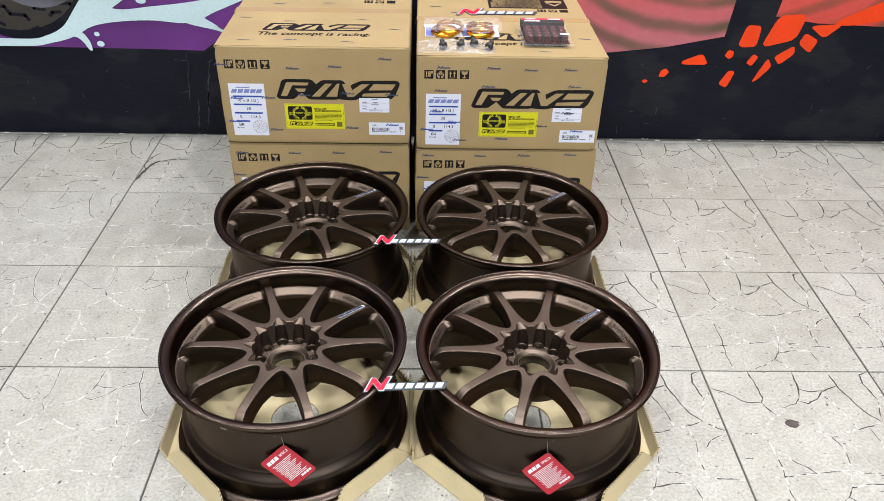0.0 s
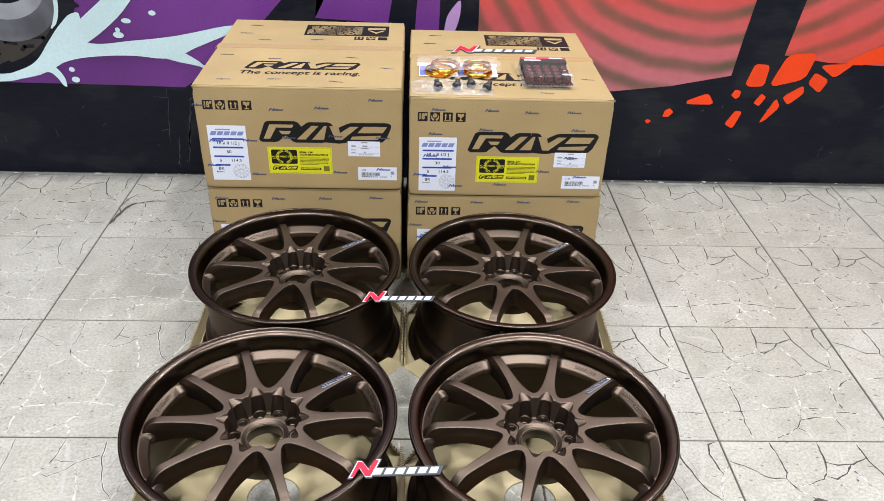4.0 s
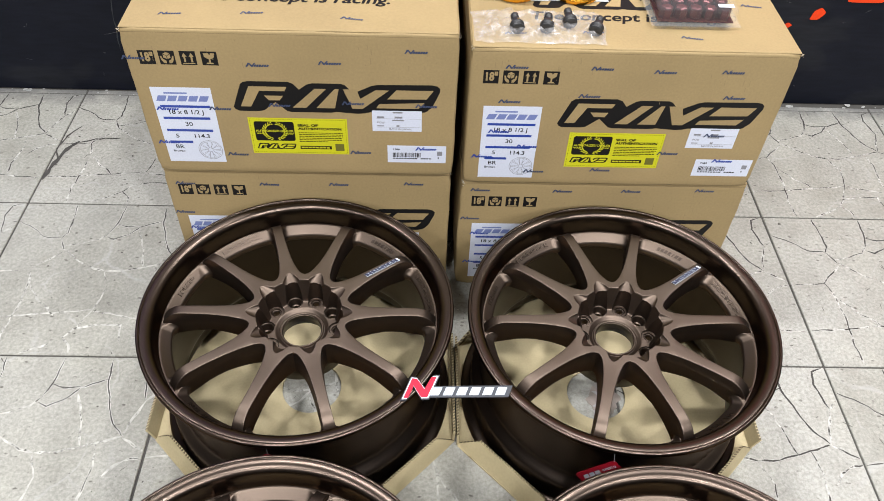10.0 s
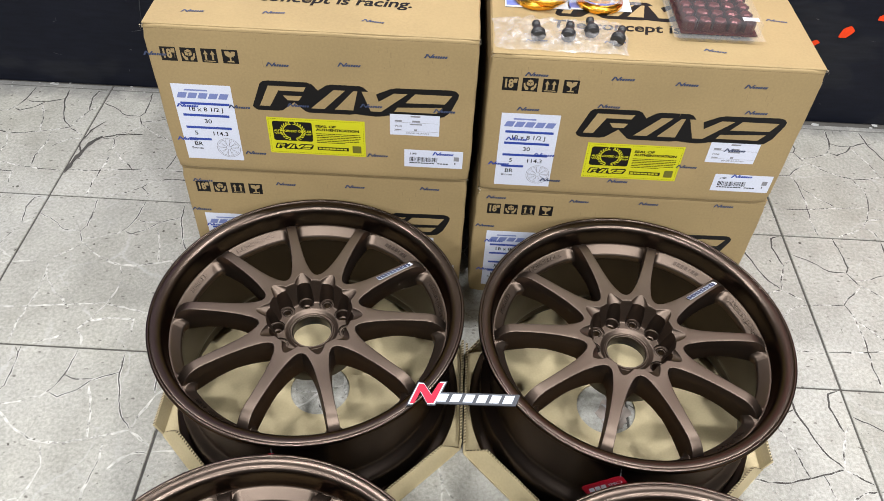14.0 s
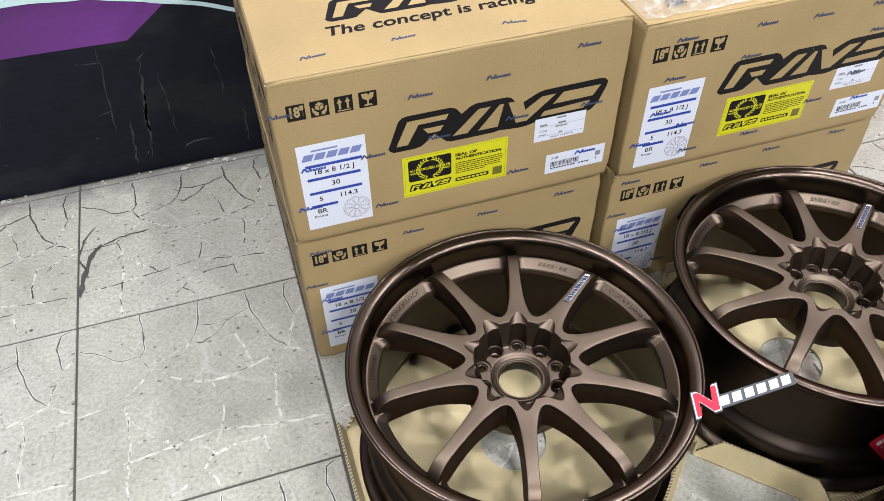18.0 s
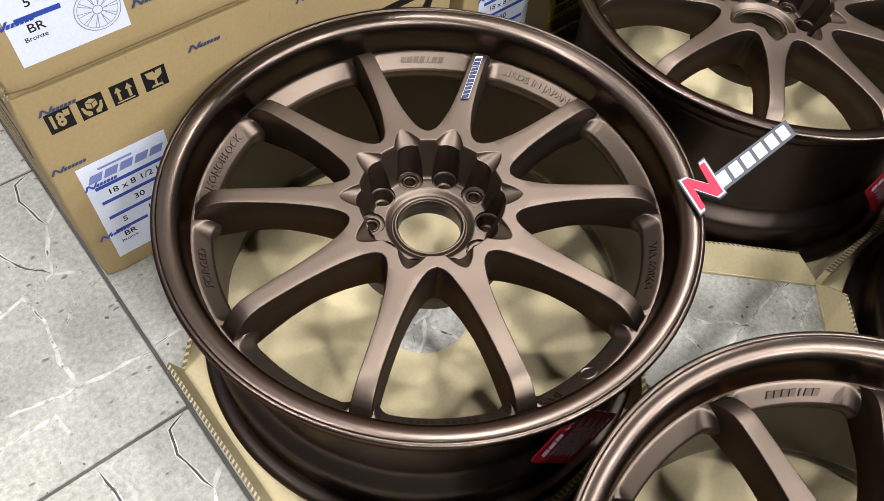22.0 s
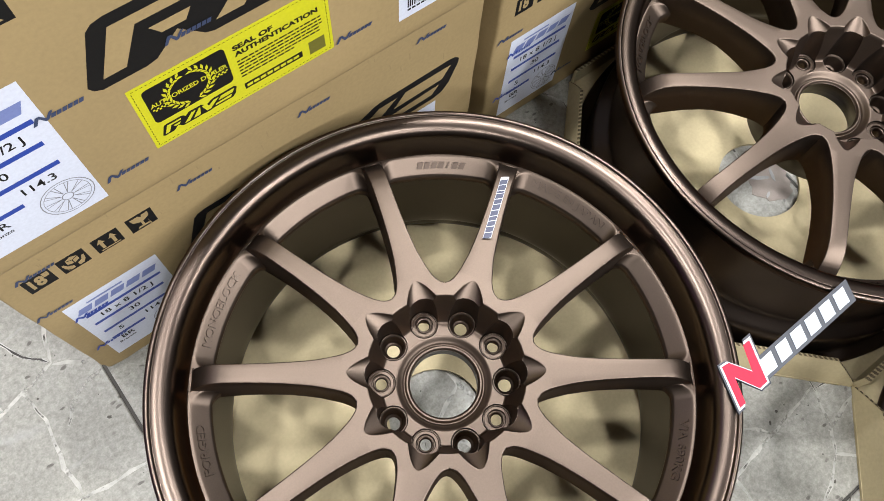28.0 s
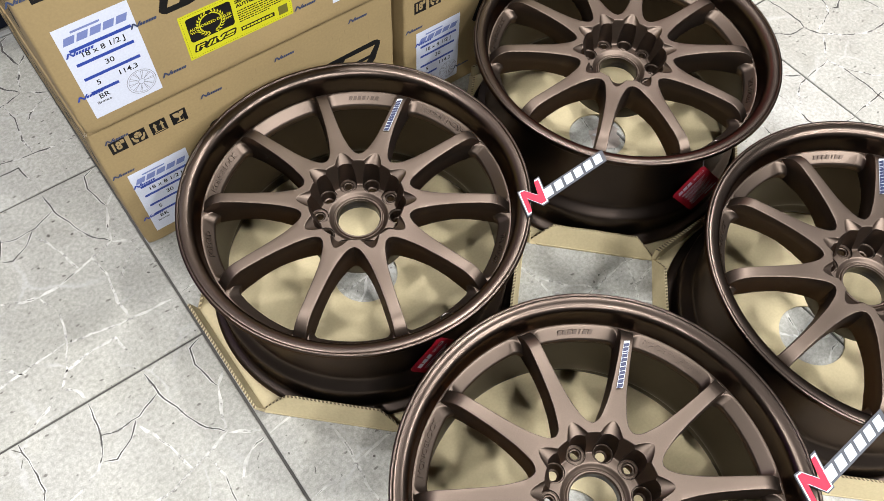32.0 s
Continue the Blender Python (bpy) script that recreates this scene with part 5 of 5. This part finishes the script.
bl = thing("lug_nut_pack", pose(0.291, 0.052, LID), "clear clamshell pack of dark red lug nuts", "blister pack")
W, D, HT = 0.136, 0.165, 0.036
part("clear_shell", box_bm(0.004, W - 0.004, 0.004, D - 0.004, 0.010, HT, 0.005, 3), BLISTER, bl, "clear plastic shell", True)
part("shell_flange", box_bm(-0.003, W + 0.003, -0.003, D + 0.003, 0.010, 0.0112, 0.0004, 1), BLISTER, bl, "clear plastic flange")
for i in range(5):
    foot = lathe_me("shell_foot", [(0.0, 0.0), (0.010, 0.0), (0.0115, 0.0012), (0.012, 0.010)], 24)
    link("shell_foot", foot, BLISTER, bl, "", True).matrix_basis = pose(0.018 + 0.025 * i, 0.016, 0)
part("inner_card", box_bm(0.008, W - 0.008, 0.008, D - 0.008, 0.0115, 0.0135), NUT_RED, bl, "dark red inner tray")
nut = lathe_me("lug_nut", [(0.0, 0.018), (0.0065, 0.018), (0.0098, 0.0165), (0.0108, 0.014), (0.0108, 0.0)], 6)
for i in range(5):
    for j in range(4):
        link("lug_nut", nut, NUT_RED, bl, "dark red hexagonal lug nut").matrix_basis = pose(0.022 + 0.023 * i, 0.022 + 0.024 * j, 0.0136, 0, 0, 13 * i)
part("header_card", box_bm(0.008, W - 0.008, 0.118, D - 0.008, 0.0136, HT - 0.003), BLACK_INK, bl, "black and red printed header card")
many("header_print", [rect(0.009, W - 0.009, 0.142, D - 0.009)], SIGN_RED, bl, 238).matrix_basis = Matrix()
many("header_print", [rect(0.02, 0.05, 0.145, 0.152), rect(0.085, 0.12, 0.145, 0.153), rect(0.016, 0.06, 0.127, 0.136)], STICKER_EDGE, bl, 240).matrix_basis = Matrix()
part("price_sticker", box_bm(0.1, 0.125, 0.012, 0.022, HT, HT + 0.0003), STICKER_EDGE, bl)

# ---- mural ----
def mural(name, pts, mat, layer, smooth=0, label=""):
    """A painted field on the north wall, outline in (x, z)."""
    if smooth:
        pts = smooth_loop(pts, smooth)
    y = 0.655 - 0.00025 * layer
    bm = bmesh.new()
    bm.faces.new([bm.verts.new((px, y, pz)) for px, pz in pts])
    bmesh.ops.triangulate(bm, faces=bm.faces[:])
    bmesh.ops.recalc_face_normals(bm, faces=bm.faces[:])
    return part(name, bm, mat, wall, label)


def at4(px, py):
    """Mural drawing units to wall metres."""
    return (-1.34 + 0.00182 * px + 0.00000015 * px * px, 0.337 + (140 - py) * 0.00201 - 0.00004 * px)


mural("painted_field", [(-3.2, 0.33), (-1.4, 0.328), (-0.9, 0.324), (-0.742, 0.321), (-0.667, 0.376), (-0.48, 0.53), (-0.36, 0.66), (-0.3, 0.8), (-0.3, 1.6), (-3.2, 1.6)], PURPLE, 1, 0, "sprayed purple field")
mural("painted_field", [(-0.30, 0.56), (-0.1, 0.55), (0.0, 0.55), (0.0, 1.6), (-0.16, 1.6), (-0.2, 0.75)], PURPLE, 1)
mural("painted_band", [(-0.10, 0.36), (-0.06, 0.6), (-0.02, 0.8), (0.04, 0.8), (0.0, 0.36)], WALL_BLACK, 2)
mural("painted_field", [(0.01, 0.36), (0.09, 0.36), (0.1, 0.8), (0.03, 0.8)], PURPLE, 2)
mural("painted_petal", [(0.112, 0.52), (0.118, 0.57), (0.138, 0.605), (0.16, 0.625), (0.16, 0.58), (0.148, 0.535), (0.128, 0.5)], LILAC, 3, 5, "lilac petal shape")
oval = lambda cx, cz, a, b, n=40: [(cx + a * math.cos(2 * math.pi * i / n), cz + b * math.sin(2 * math.pi * i / n)) for i in range(n)]
mural("painted_tyre", oval(-1.33, 0.64, 0.29, 0.29), WALL_BLACK, 3, 0, "painted black tyre")
mural("painted_tread", oval(-1.36, 0.65, 0.265, 0.265), TYRE_GREY, 4, 0, "brown-grey painted tread")
mural("painted_sidewall", oval(-1.265, 0.635, 0.178, 0.172), RIM_GREY, 6, 0, "silver-grey painted tyre wall")
mural("painted_sidewall", oval(-1.262, 0.655, 0.138, 0.122), RIM_PALE, 7)
mural("painted_hole", oval(-1.255, 0.672, 0.098, 0.088), WALL_BLACK, 8)
ZIGZAGS = (((83, 48), (98, 48), (105, 56), (124, 56), (127, 68)), ((87, 78), (92, 72), (105, 71)), ((25, 25), (38, 38), (42, 50), (58, 53), (64, 65), (80, 67)), ((-8, 10), (12, 25), (30, 27)), ((-6, 62), (16, 63), (22, 76), (46, 78), (50, 86)), ((-12, 84), (8, 96)), ((52, 104), (62, 100)))
for line in ZIGZAGS:
    for (x0, y0), (x1, y1) in zip(line, line[1:]):
        d = math.hypot(x1 - x0, y1 - y0)
        ex, ey, nx, ny = (x1 - x0) / d * 2, (y1 - y0) / d * 2, -(y1 - y0) / d * 3, (x1 - x0) / d * 3
        quad = ((x0 - ex - nx, y0 - ey - ny), (x1 + ex - nx, y1 + ey - ny), (x1 + ex + nx, y1 + ey + ny), (x0 - ex + nx, y0 - ey + ny))
        mural("painted_tread_mark", [(-1.42 + 0.00205 * px, 0.585 - 0.0019 * py) for px, py in quad], WALL_BLACK, 5)


def stroke(name, pts, layer, label="", mat=None):
    """A sprayed stroke of changing width through (px, py, width) in drawing units."""
    left, right = [], []
    dense_pts = []
    for k in range(len(pts) - 1):
        p0, p1, p2, p3 = (Vector(pts[min(max(k + q, 0), len(pts) - 1)]) for q in (-1, 0, 1, 2))
        for s in range(6):
            t = s / 6
            dense_pts.append(0.5 * (2 * p1 + (p2 - p0) * t + (2 * p0 - 5 * p1 + 4 * p2 - p3) * t * t + (3 * p1 - p0 - 3 * p2 + p3) * t ** 3))
    dense_pts.append(Vector(pts[-1]))
    y = 0.655 - 0.00016 * layer
    verts, faces = [], []
    for k, p in enumerate(dense_pts):
        d = dense_pts[min(k + 1, len(dense_pts) - 1)] - dense_pts[max(k - 1, 0)]
        n = Vector((-d.y, d.x)).normalized() * max(p.z, 0.5) / 2
        for q in (-1, 1):
            x, z = at4(p.x + q * n.x, p.y + q * n.y)
            verts.append((x, y, z))
        if k:
            faces.append((2 * k - 2, 2 * k, 2 * k + 1, 2 * k - 1))
    return link(name, mesh(name, verts, faces), mat or CYAN, wall, label)


stroke("painted_splash", [(-120, 138, 16), (0, 137, 13), (40, 130, 14), (78, 116, 22), (112, 90, 36), (135, 64, 36), (152, 40, 24), (160, 30, 12), (163, 26, 3)], 20, "pale blue splash stroke")
stroke("painted_splash", [(95, 104, 26), (130, 86, 34), (185, 84, 20), (240, 79, 24), (300, 76, 34), (345, 62, 24), (400, 44, 14), (430, 36, 4)], 21, "pale blue splash stroke")
stroke("painted_splash", [(262, 78, 10), (310, 86.6, 20), (345, 98.3, 10), (359, 104.7, 4.5), (401, 113.6, 4.5), (446, 130, 4), (480, 142, 2)], 22)
stroke("painted_splash", [(150, 66, 30), (180, 45, 34), (222, 12, 34), (262, -30, 30)], 23)
stroke("painted_splash", [(70, 118, 14), (95, 118, 14), (108, 130, 12), (113, 143, 8), (116, 147, 2)], 24)
stroke("painted_splash", [(131, -20, 7), (131, 5, 7), (128, 25, 7), (121, 42, 6), (113, 52, 2)], 25)
stroke("painted_outline", [(168, 16, 2), (160, 14, 10), (149, 18, 14), (137, 32, 14), (122, 52, 12), (104, 78, 8)], 18, "", WALL_BLACK)
for px, py, rx, ry in ((285, 21, 6, 4), (240, 35, 8, 4), (223, 58, 9, 5), (223, 50, 4, 4), (131, 118, 5, 4), (134, 135, 7, 5)):
    mural("painted_drop", [at4(px + rx * math.cos(q * math.pi / 8), py + ry * math.sin(q * math.pi / 8)) for q in range(16)], CYAN, 15)
mural("painted_field", [(0.226, 0.30), (0.697, 0.337), (0.88, 0.358), (1.082, 0.399), (1.092, 0.52), (1.11, 0.70), (1.16, 1.6), (0.2, 1.6)], PINK, 2, 0, "sprayed pink and red field with soft arcs")
mural("painted_field", [(1.245, 0.472), (1.40, 0.45), (1.594, 0.443), (2.2, 0.42), (3.4, 0.40), (3.4, 1.6), (1.42, 1.6), (1.268, 0.66)], CORAL, 2, 0, "sprayed coral field with soft arcs")


CHIPS = (((0.95, 0.295), (0.95, 0.309), (1.019, 0.337), (1.046, 0.295)), ((0.875, 0.247), (0.88, 0.271), (0.896, 0.28), (0.911, 0.266), (0.896, 0.247)), ((0.816, 0.231), (0.827, 0.239), (0.84, 0.231), (0.827, 0.221)),
         ((1.097, 0.33), (1.108, 0.351), (1.129, 0.346), (1.128, 0.325), (1.116, 0.317)), ((1.098, 0.224), (1.126, 0.276), (1.151, 0.271), (1.131, 0.208)), ((1.137, 0.372), (1.154, 0.442), (1.206, 0.438), (1.203, 0.364), (1.152, 0.361)),
         ((1.181, 0.304), (1.201, 0.338), (1.221, 0.327), (1.204, 0.292)), ((1.218, 0.231), (1.257, 0.325), (1.278, 0.291), (1.236, 0.239)), ((1.218, 0.36), (1.257, 0.476), (1.357, 0.483), (1.337, 0.391)),
         ((1.276, 0.328), (1.339, 0.371), (1.348, 0.341), (1.302, 0.298)), ((1.351, 0.377), (1.366, 0.417), (1.42, 0.39), (1.4, 0.342)), ((1.372, 0.441), (1.493, 0.45), (1.436, 0.396)))
for c in CHIPS:
    for _ in range(2):
        c = [q for a, b in zip(c, c[1:] + c[:1]) for q in ((a[0] * 0.86 + b[0] * 0.14, a[1] * 0.86 + b[1] * 0.14), (a[0] * 0.14 + b[0] * 0.86, a[1] * 0.14 + b[1] * 0.86))]
        c = tuple(c)
    mural("painted_chip", list(c), ORANGE, 4, 0, "orange lava-like chip shape")
mural("painted_wave", [(1.46, 0.452), (1.62, 0.462), (1.85, 0.56), (2.1, 0.75), (1.86, 0.7), (1.66, 0.56)], ORANGE, 3, 4)

# scuffs and scratches on the black wall
sc_bm, sr = bmesh.new(), random.Random(12)
for k in range(90):
    x, z = sr.uniform(-1.9, 2.2), sr.uniform(0.015, 0.3)
    if -0.56 < x < 0.56:
        continue
    ln, wd = sr.uniform(0.004, 0.05) * (1 if sr.random() < 0.4 else 0.4), sr.uniform(0.0006, 0.002)
    q = sr.choice((0.0, 0.1, 1.5, 1.6, 0.7, -0.4)) + sr.uniform(-0.15, 0.15)
    dx, dz = math.cos(q) * ln / 2, math.sin(q) * ln / 2
    nx, nz = -math.sin(q) * wd / 2, math.cos(q) * wd / 2
    sc_bm.faces.new([sc_bm.verts.new((x + a, 0.6543, z + b)) for a, b in ((-dx, -dz), (nx, nz), (dx, dz), (-nx, -nz))])
tagged(part("scuff_marks", sc_bm, SCUFF, wall, "pale scuffs on black paint"), kind="stuff")
STREAKS = ((-0.803, 0.318, -0.823, 0.117, 0.004), (-0.732, 0.283, -0.77, 0.035, 0.007), (-0.705, 0.248, -0.703, 0.079, 0.004), (-0.588, 0.283, -0.586, 0.16, 0.004), (-0.789, 0.142, -0.806, 0.026, 0.008), (-0.552, 0.128, -0.557, 0.025, 0.004), (-0.745, 0.2, -0.76, 0.1, 0.012))
sk, kr = bmesh.new(), random.Random(8)
for x0, z0, x1, z1, w in STREAKS:
    row, n = [], 14
    for i in range(n + 1):
        f = i / n
        x, z = x0 + (x1 - x0) * f + kr.uniform(-0.003, 0.003), z0 + (z1 - z0) * f
        ww = w * kr.uniform(0.1, 1.0) * min(1, 5 * f + 0.1, 5 * (1 - f) + 0.1)
        row.append((sk.verts.new((x - ww / 2, 0.6541, z)), sk.verts.new((x + ww / 2, 0.6541, z))))
    for (a, b), (c, d) in zip(row, row[1:]):
        sk.faces.new((a, b, d, c))
tagged(part("rub_streaks", sk, STREAK, wall, "faint grey rub streaks on black paint"), kind="stuff")
hook = [(-0.698, 0.044), (-0.692, 0.052), (-0.675, 0.0575), (-0.65, 0.0585), (-0.627, 0.053), (-0.65, 0.056), (-0.675, 0.0545), (-0.690, 0.049)]
mural("scraped_mark", hook, SCUFF, 4, 0, "pale curved scrape in the paint")

# ---- floor tiles, all with the same stamped crack pattern ----
TS, TX = 0.409, 0.4128
# strong lines stay open and dark on every tile; worn lines are chalky with dark remains
STRONG_CRACKS = (((0.27, 0.01), (0.28, 0.12), (0.285, 0.22), (0.265, 0.26)), ((0.01, 0.145), (0.10, 0.195), (0.175, 0.255), (0.265, 0.26)), ((0.265, 0.26), (0.30, 0.34)),
                 ((0.53, 0.01), (0.525, 0.11), (0.495, 0.22)), ((0.515, 0.15), (0.575, 0.17), (0.66, 0.165), (0.755, 0.12)), ((0.49, 0.245), (0.53, 0.265), (0.60, 0.225), (0.645, 0.17)),
                 ((0.745, 0.02), (0.755, 0.13), (0.80, 0.27), (0.835, 0.345), (0.885, 0.40)), ((0.98, 0.01), (0.93, 0.03), (0.915, 0.10), (0.945, 0.23)))
WORN_CRACKS = (((0.30, 0.34), (0.375, 0.40), (0.49, 0.47), (0.55, 0.485)), ((0.495, 0.22), (0.46, 0.265), (0.385, 0.295), (0.29, 0.32)), ((0.55, 0.485), (0.645, 0.48), (0.735, 0.455), (0.82, 0.43), (0.89, 0.405)),
               ((0.30, 0.36), (0.215, 0.44), (0.18, 0.485), (0.205, 0.56), (0.21, 0.70), (0.20, 0.80), (0.19, 0.88), (0.20, 0.99)), ((0.18, 0.485), (0.11, 0.49), (0.01, 0.50)), ((0.215, 0.58), (0.28, 0.67), (0.35, 0.725), (0.39, 0.77)),
               ((0.01, 0.79), (0.21, 0.775), (0.39, 0.755), (0.565, 0.73)), ((0.55, 0.49), (0.59, 0.59), (0.565, 0.72), (0.52, 0.84), (0.475, 0.90), (0.52, 0.945), (0.53, 0.985)), ((0.475, 0.90), (0.40, 0.95), (0.31, 0.99)),
               ((0.565, 0.74), (0.68, 0.76), (0.79, 0.78), (0.99, 0.80)), ((0.505, 0.845), (0.625, 0.82), (0.72, 0.82), (0.74, 0.92)), ((0.79, 0.44), (0.81, 0.54), (0.79, 0.68), (0.80, 0.77)),
               ((0.645, 0.2), (0.70, 0.33), (0.73, 0.455)), ((0.945, 0.23), (0.99, 0.18)), ((0.945, 0.23), (0.90, 0.35), (0.89, 0.405)), ((0.89, 0.41), (0.94, 0.44), (0.99, 0.47)), ((0.85, 0.59), (0.89, 0.54), (0.94, 0.51), (0.99, 0.50)))


def crack_me(lines, w, seed):
    """Narrow wandering ribbons along the crack lines."""
    rnd = random.Random(seed)
    verts, faces = [], []
    for line in lines:
        pts = [Vector((x * TX, -y * TS, 0)) for x, y in line]
        path = []
        for a, b in zip(pts, pts[1:]):
            n = max(3, int((b - a).length / 0.012))
            d = (b - a).normalized()
            side = Vector((-d.y, d.x, 0))
            path += [a + (b - a) * (i / n) + side * (rnd.uniform(-0.0016, 0.0016) if i else 0) for i in range(n)]
        path.append(pts[-1])
        start = len(verts)
        for i, p in enumerate(path):
            d = (path[min(i + 1, len(path) - 1)] - path[max(i - 1, 0)]).normalized()
            ww = w * rnd.uniform(0.5, 1.25) * (0.35 if i in (0, len(path) - 1) else 1)
            s = Vector((-d.y, d.x, 0)) * ww / 2
            verts += [p - s, p + s]
        for i in range(len(path) - 1):
            k = start + 2 * i
            faces.append((k, k + 2, k + 3, k + 1))
    return mesh("crack", [(v.x, v.y, 0.0003) for v in verts], faces)


tile_data = bpy.data.meshes.new("tile")
tb = box_bm(0.0022, TX - 0.0022, -TS + 0.0019, -0.0019, -0.03, 0, 0.0012, 1)
tb.to_mesh(tile_data)
tb.free()
strip_data = bpy.data.meshes.new("tile")
tb = box_bm(0.0022, TX - 0.0022, -TS + 0.0019, -TS + 0.0165, -0.03, 0, 0.0012, 1)
tb.to_mesh(strip_data)
tb.free()
strong_data, worn_data = crack_me(STRONG_CRACKS, 0.0022, 1), crack_me(WORN_CRACKS, 0.0021, 2)
wide_data, frayed_data = crack_me(STRONG_CRACKS, 0.0038, 1), crack_me(WORN_CRACKS, 0.0032, 2)
strong_edge, worn_edge = crack_me(STRONG_CRACKS, 0.0048, 1), crack_me(WORN_CRACKS, 0.0045, 2)
for data in (strong_edge, worn_edge):
    for v in data.vertices:
        v.co.z = 0.00015
chips = random.Random(9)
for i in range(-7, 12):
    for j in range(-2, 12):
        if 0.2245 - TS * (j + 1) > 0.66:
            continue
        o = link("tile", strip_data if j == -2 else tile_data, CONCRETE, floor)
        o.matrix_basis = pose(-0.9415, 0.2245, 0, 0, 0, -0.37) @ pose(TX * i + chips.uniform(-0.0005, 0.0005), -TS * j, -0.0003 * chips.random())
        if -3 <= i <= 7 and -1 <= j <= 4:
            east = i >= 3 or j < 0
            open_line = CRACK_DARK if east or (i < 1 and j < 2) else CRACK_DASHED if i < 1 or j > 2 else CRACK_TRACE
            for name, data, mat in (("crack", wide_data if east else strong_data, open_line), ("crack_edge", strong_edge, CRACK_PALE), ("crack", frayed_data if east else worn_data, CRACK_BROKEN if east else CRACK_TRACE), ("crack_edge", worn_edge, CRACK_PALE if east else CRACK_FILLED)):
                c = link(name, data, CRACK_DARK, o)
                c.material_slots[0].link, c.material_slots[0].material = "OBJECT", mat
                tagged(c, kind="stuff")

# grit, pits and scratches trodden into the tiles
gb, gr = bmesh.new(), random.Random(31)
for k in range(2600):
    x, y = gr.uniform(-1.75, 2.2), gr.uniform(-1.7, 0.62)
    if y > 0 and -0.52 < x < 0.52:
        continue
    r = 0.0009 + 0.0034 * gr.random() ** 5
    wide, q0, n = gr.uniform(0.4, 1.0), gr.uniform(0, 3.1), 5
    ca, sa = math.cos(q0), math.sin(q0)
    if gr.random() < 0.12:
        r, wide = gr.uniform(0.004, 0.011), 0.09
    pts = [(r * gr.uniform(0.7, 1.2) * math.cos(2 * math.pi * i / n), wide * r * gr.uniform(0.7, 1.2) * math.sin(2 * math.pi * i / n)) for i in range(n)]
    gb.faces.new([gb.verts.new((x + a * ca - b * sa, y + a * sa + b * ca, 0.0005)) for a, b in pts])
tagged(part("grit", gb, GRIT), "dark grit and small pits scattered on the floor tiles", "grit", "", "stuff")

# worn joint and paint flakes near the wall
scar = thing("floor_scar", pose(0, 0, 0), "eroded dark scar along a floor joint", "floor damage", "", "structure")
for k, (lines, w) in enumerate(((((-0.936, 0.30), (-0.928, 0.36), (-0.915, 0.41), (-0.895, 0.44)), 0.011), (((-0.925, 0.37), (-0.94, 0.41), (-0.93, 0.46), (-0.905, 0.50)), 0.005), (((-0.9, 0.43), (-0.86, 0.45), (-0.8, 0.455)), 0.004))):
    me = crack_me([[(x / TX, -y / TS) for x, y in lines]], w, 20 + k)
    link("scar_line", me, CRACK_DARK, scar).matrix_basis = pose(0, 0, 0.0006)
spot = [(0.859 + (0.016 + 0.005 * noise.noise(Vector((q, 0.5, 2)))) * math.cos(q * math.pi / 10), -0.776 + (0.0105 + 0.004 * noise.noise(Vector((q, 3.5, 1)))) * math.sin(q * math.pi / 10)) for q in range(20)]
tagged(part("floor_residue", plate_bm(spot, 0.0004, 0.0016), RESIN), "dried dark brown blot of glue stuck on a tile", "blot")
# a peeling brown patch with pale shards on the bare floor inside a tray's hole
peel = [(0.268 + (0.03 + 0.016 * noise.noise(Vector((q * 0.9, 1.5, 6)))) * math.cos(q * math.pi / 12), -0.272 + (0.03 + 0.016 * noise.noise(Vector((q * 0.9, 4.5, 3)))) * math.sin(q * math.pi / 12)) for q in range(24)]
patch = part("floor_stain", plate_bm(peel, 0.0004, 0.0009), PEEL)
tagged(patch, "peeling brownish patch on the floor inside a tray's hole", "stain")
for k, (x, y, q, ln, wd) in enumerate(((0.262, -0.262, -35, 0.03, 0.006), (0.278, -0.267, 60, 0.022, 0.005), (0.284, -0.254, -50, 0.017, 0.004), (0.252, -0.285, 20, 0.012, 0.004))):
    shard = [(-ln / 2, -wd * 0.3), (-ln * 0.1, -wd * 0.5), (ln / 2, -wd * 0.1), (ln * 0.3, wd * 0.5), (-ln * 0.3, wd * 0.4)]
    part("pale_shard", plate_bm(shard, 0, 0.0004), FLAKE, patch, "curled pale shard of old coating").matrix_basis = pose(x, y, 0.0011, 4, 3, q)
fl, rnd = bmesh.new(), random.Random(4)
for k in range(150):
    x, y, r = rnd.uniform(-1.9, 2.3), 0.652 - abs(rnd.gauss(0, 0.018)), rnd.uniform(0.0015, 0.012) * (1 if rnd.random() < 0.3 else 0.5)
    if -0.53 < x < 0.53:
        continue
    q0, n = rnd.random() * 6, 5
    fl.faces.new([fl.verts.new((x + r * rnd.uniform(0.5, 1.2) * math.cos(q0 + 2 * math.pi * i / n), y + 0.6 * r * math.sin(q0 + 2 * math.pi * i / n), 0.0012)) for i in range(n)])
tagged(part("paint_flakes", fl, FLAKE), "pale paint flakes scattered along the foot of the wall", "debris", "", "stuff")
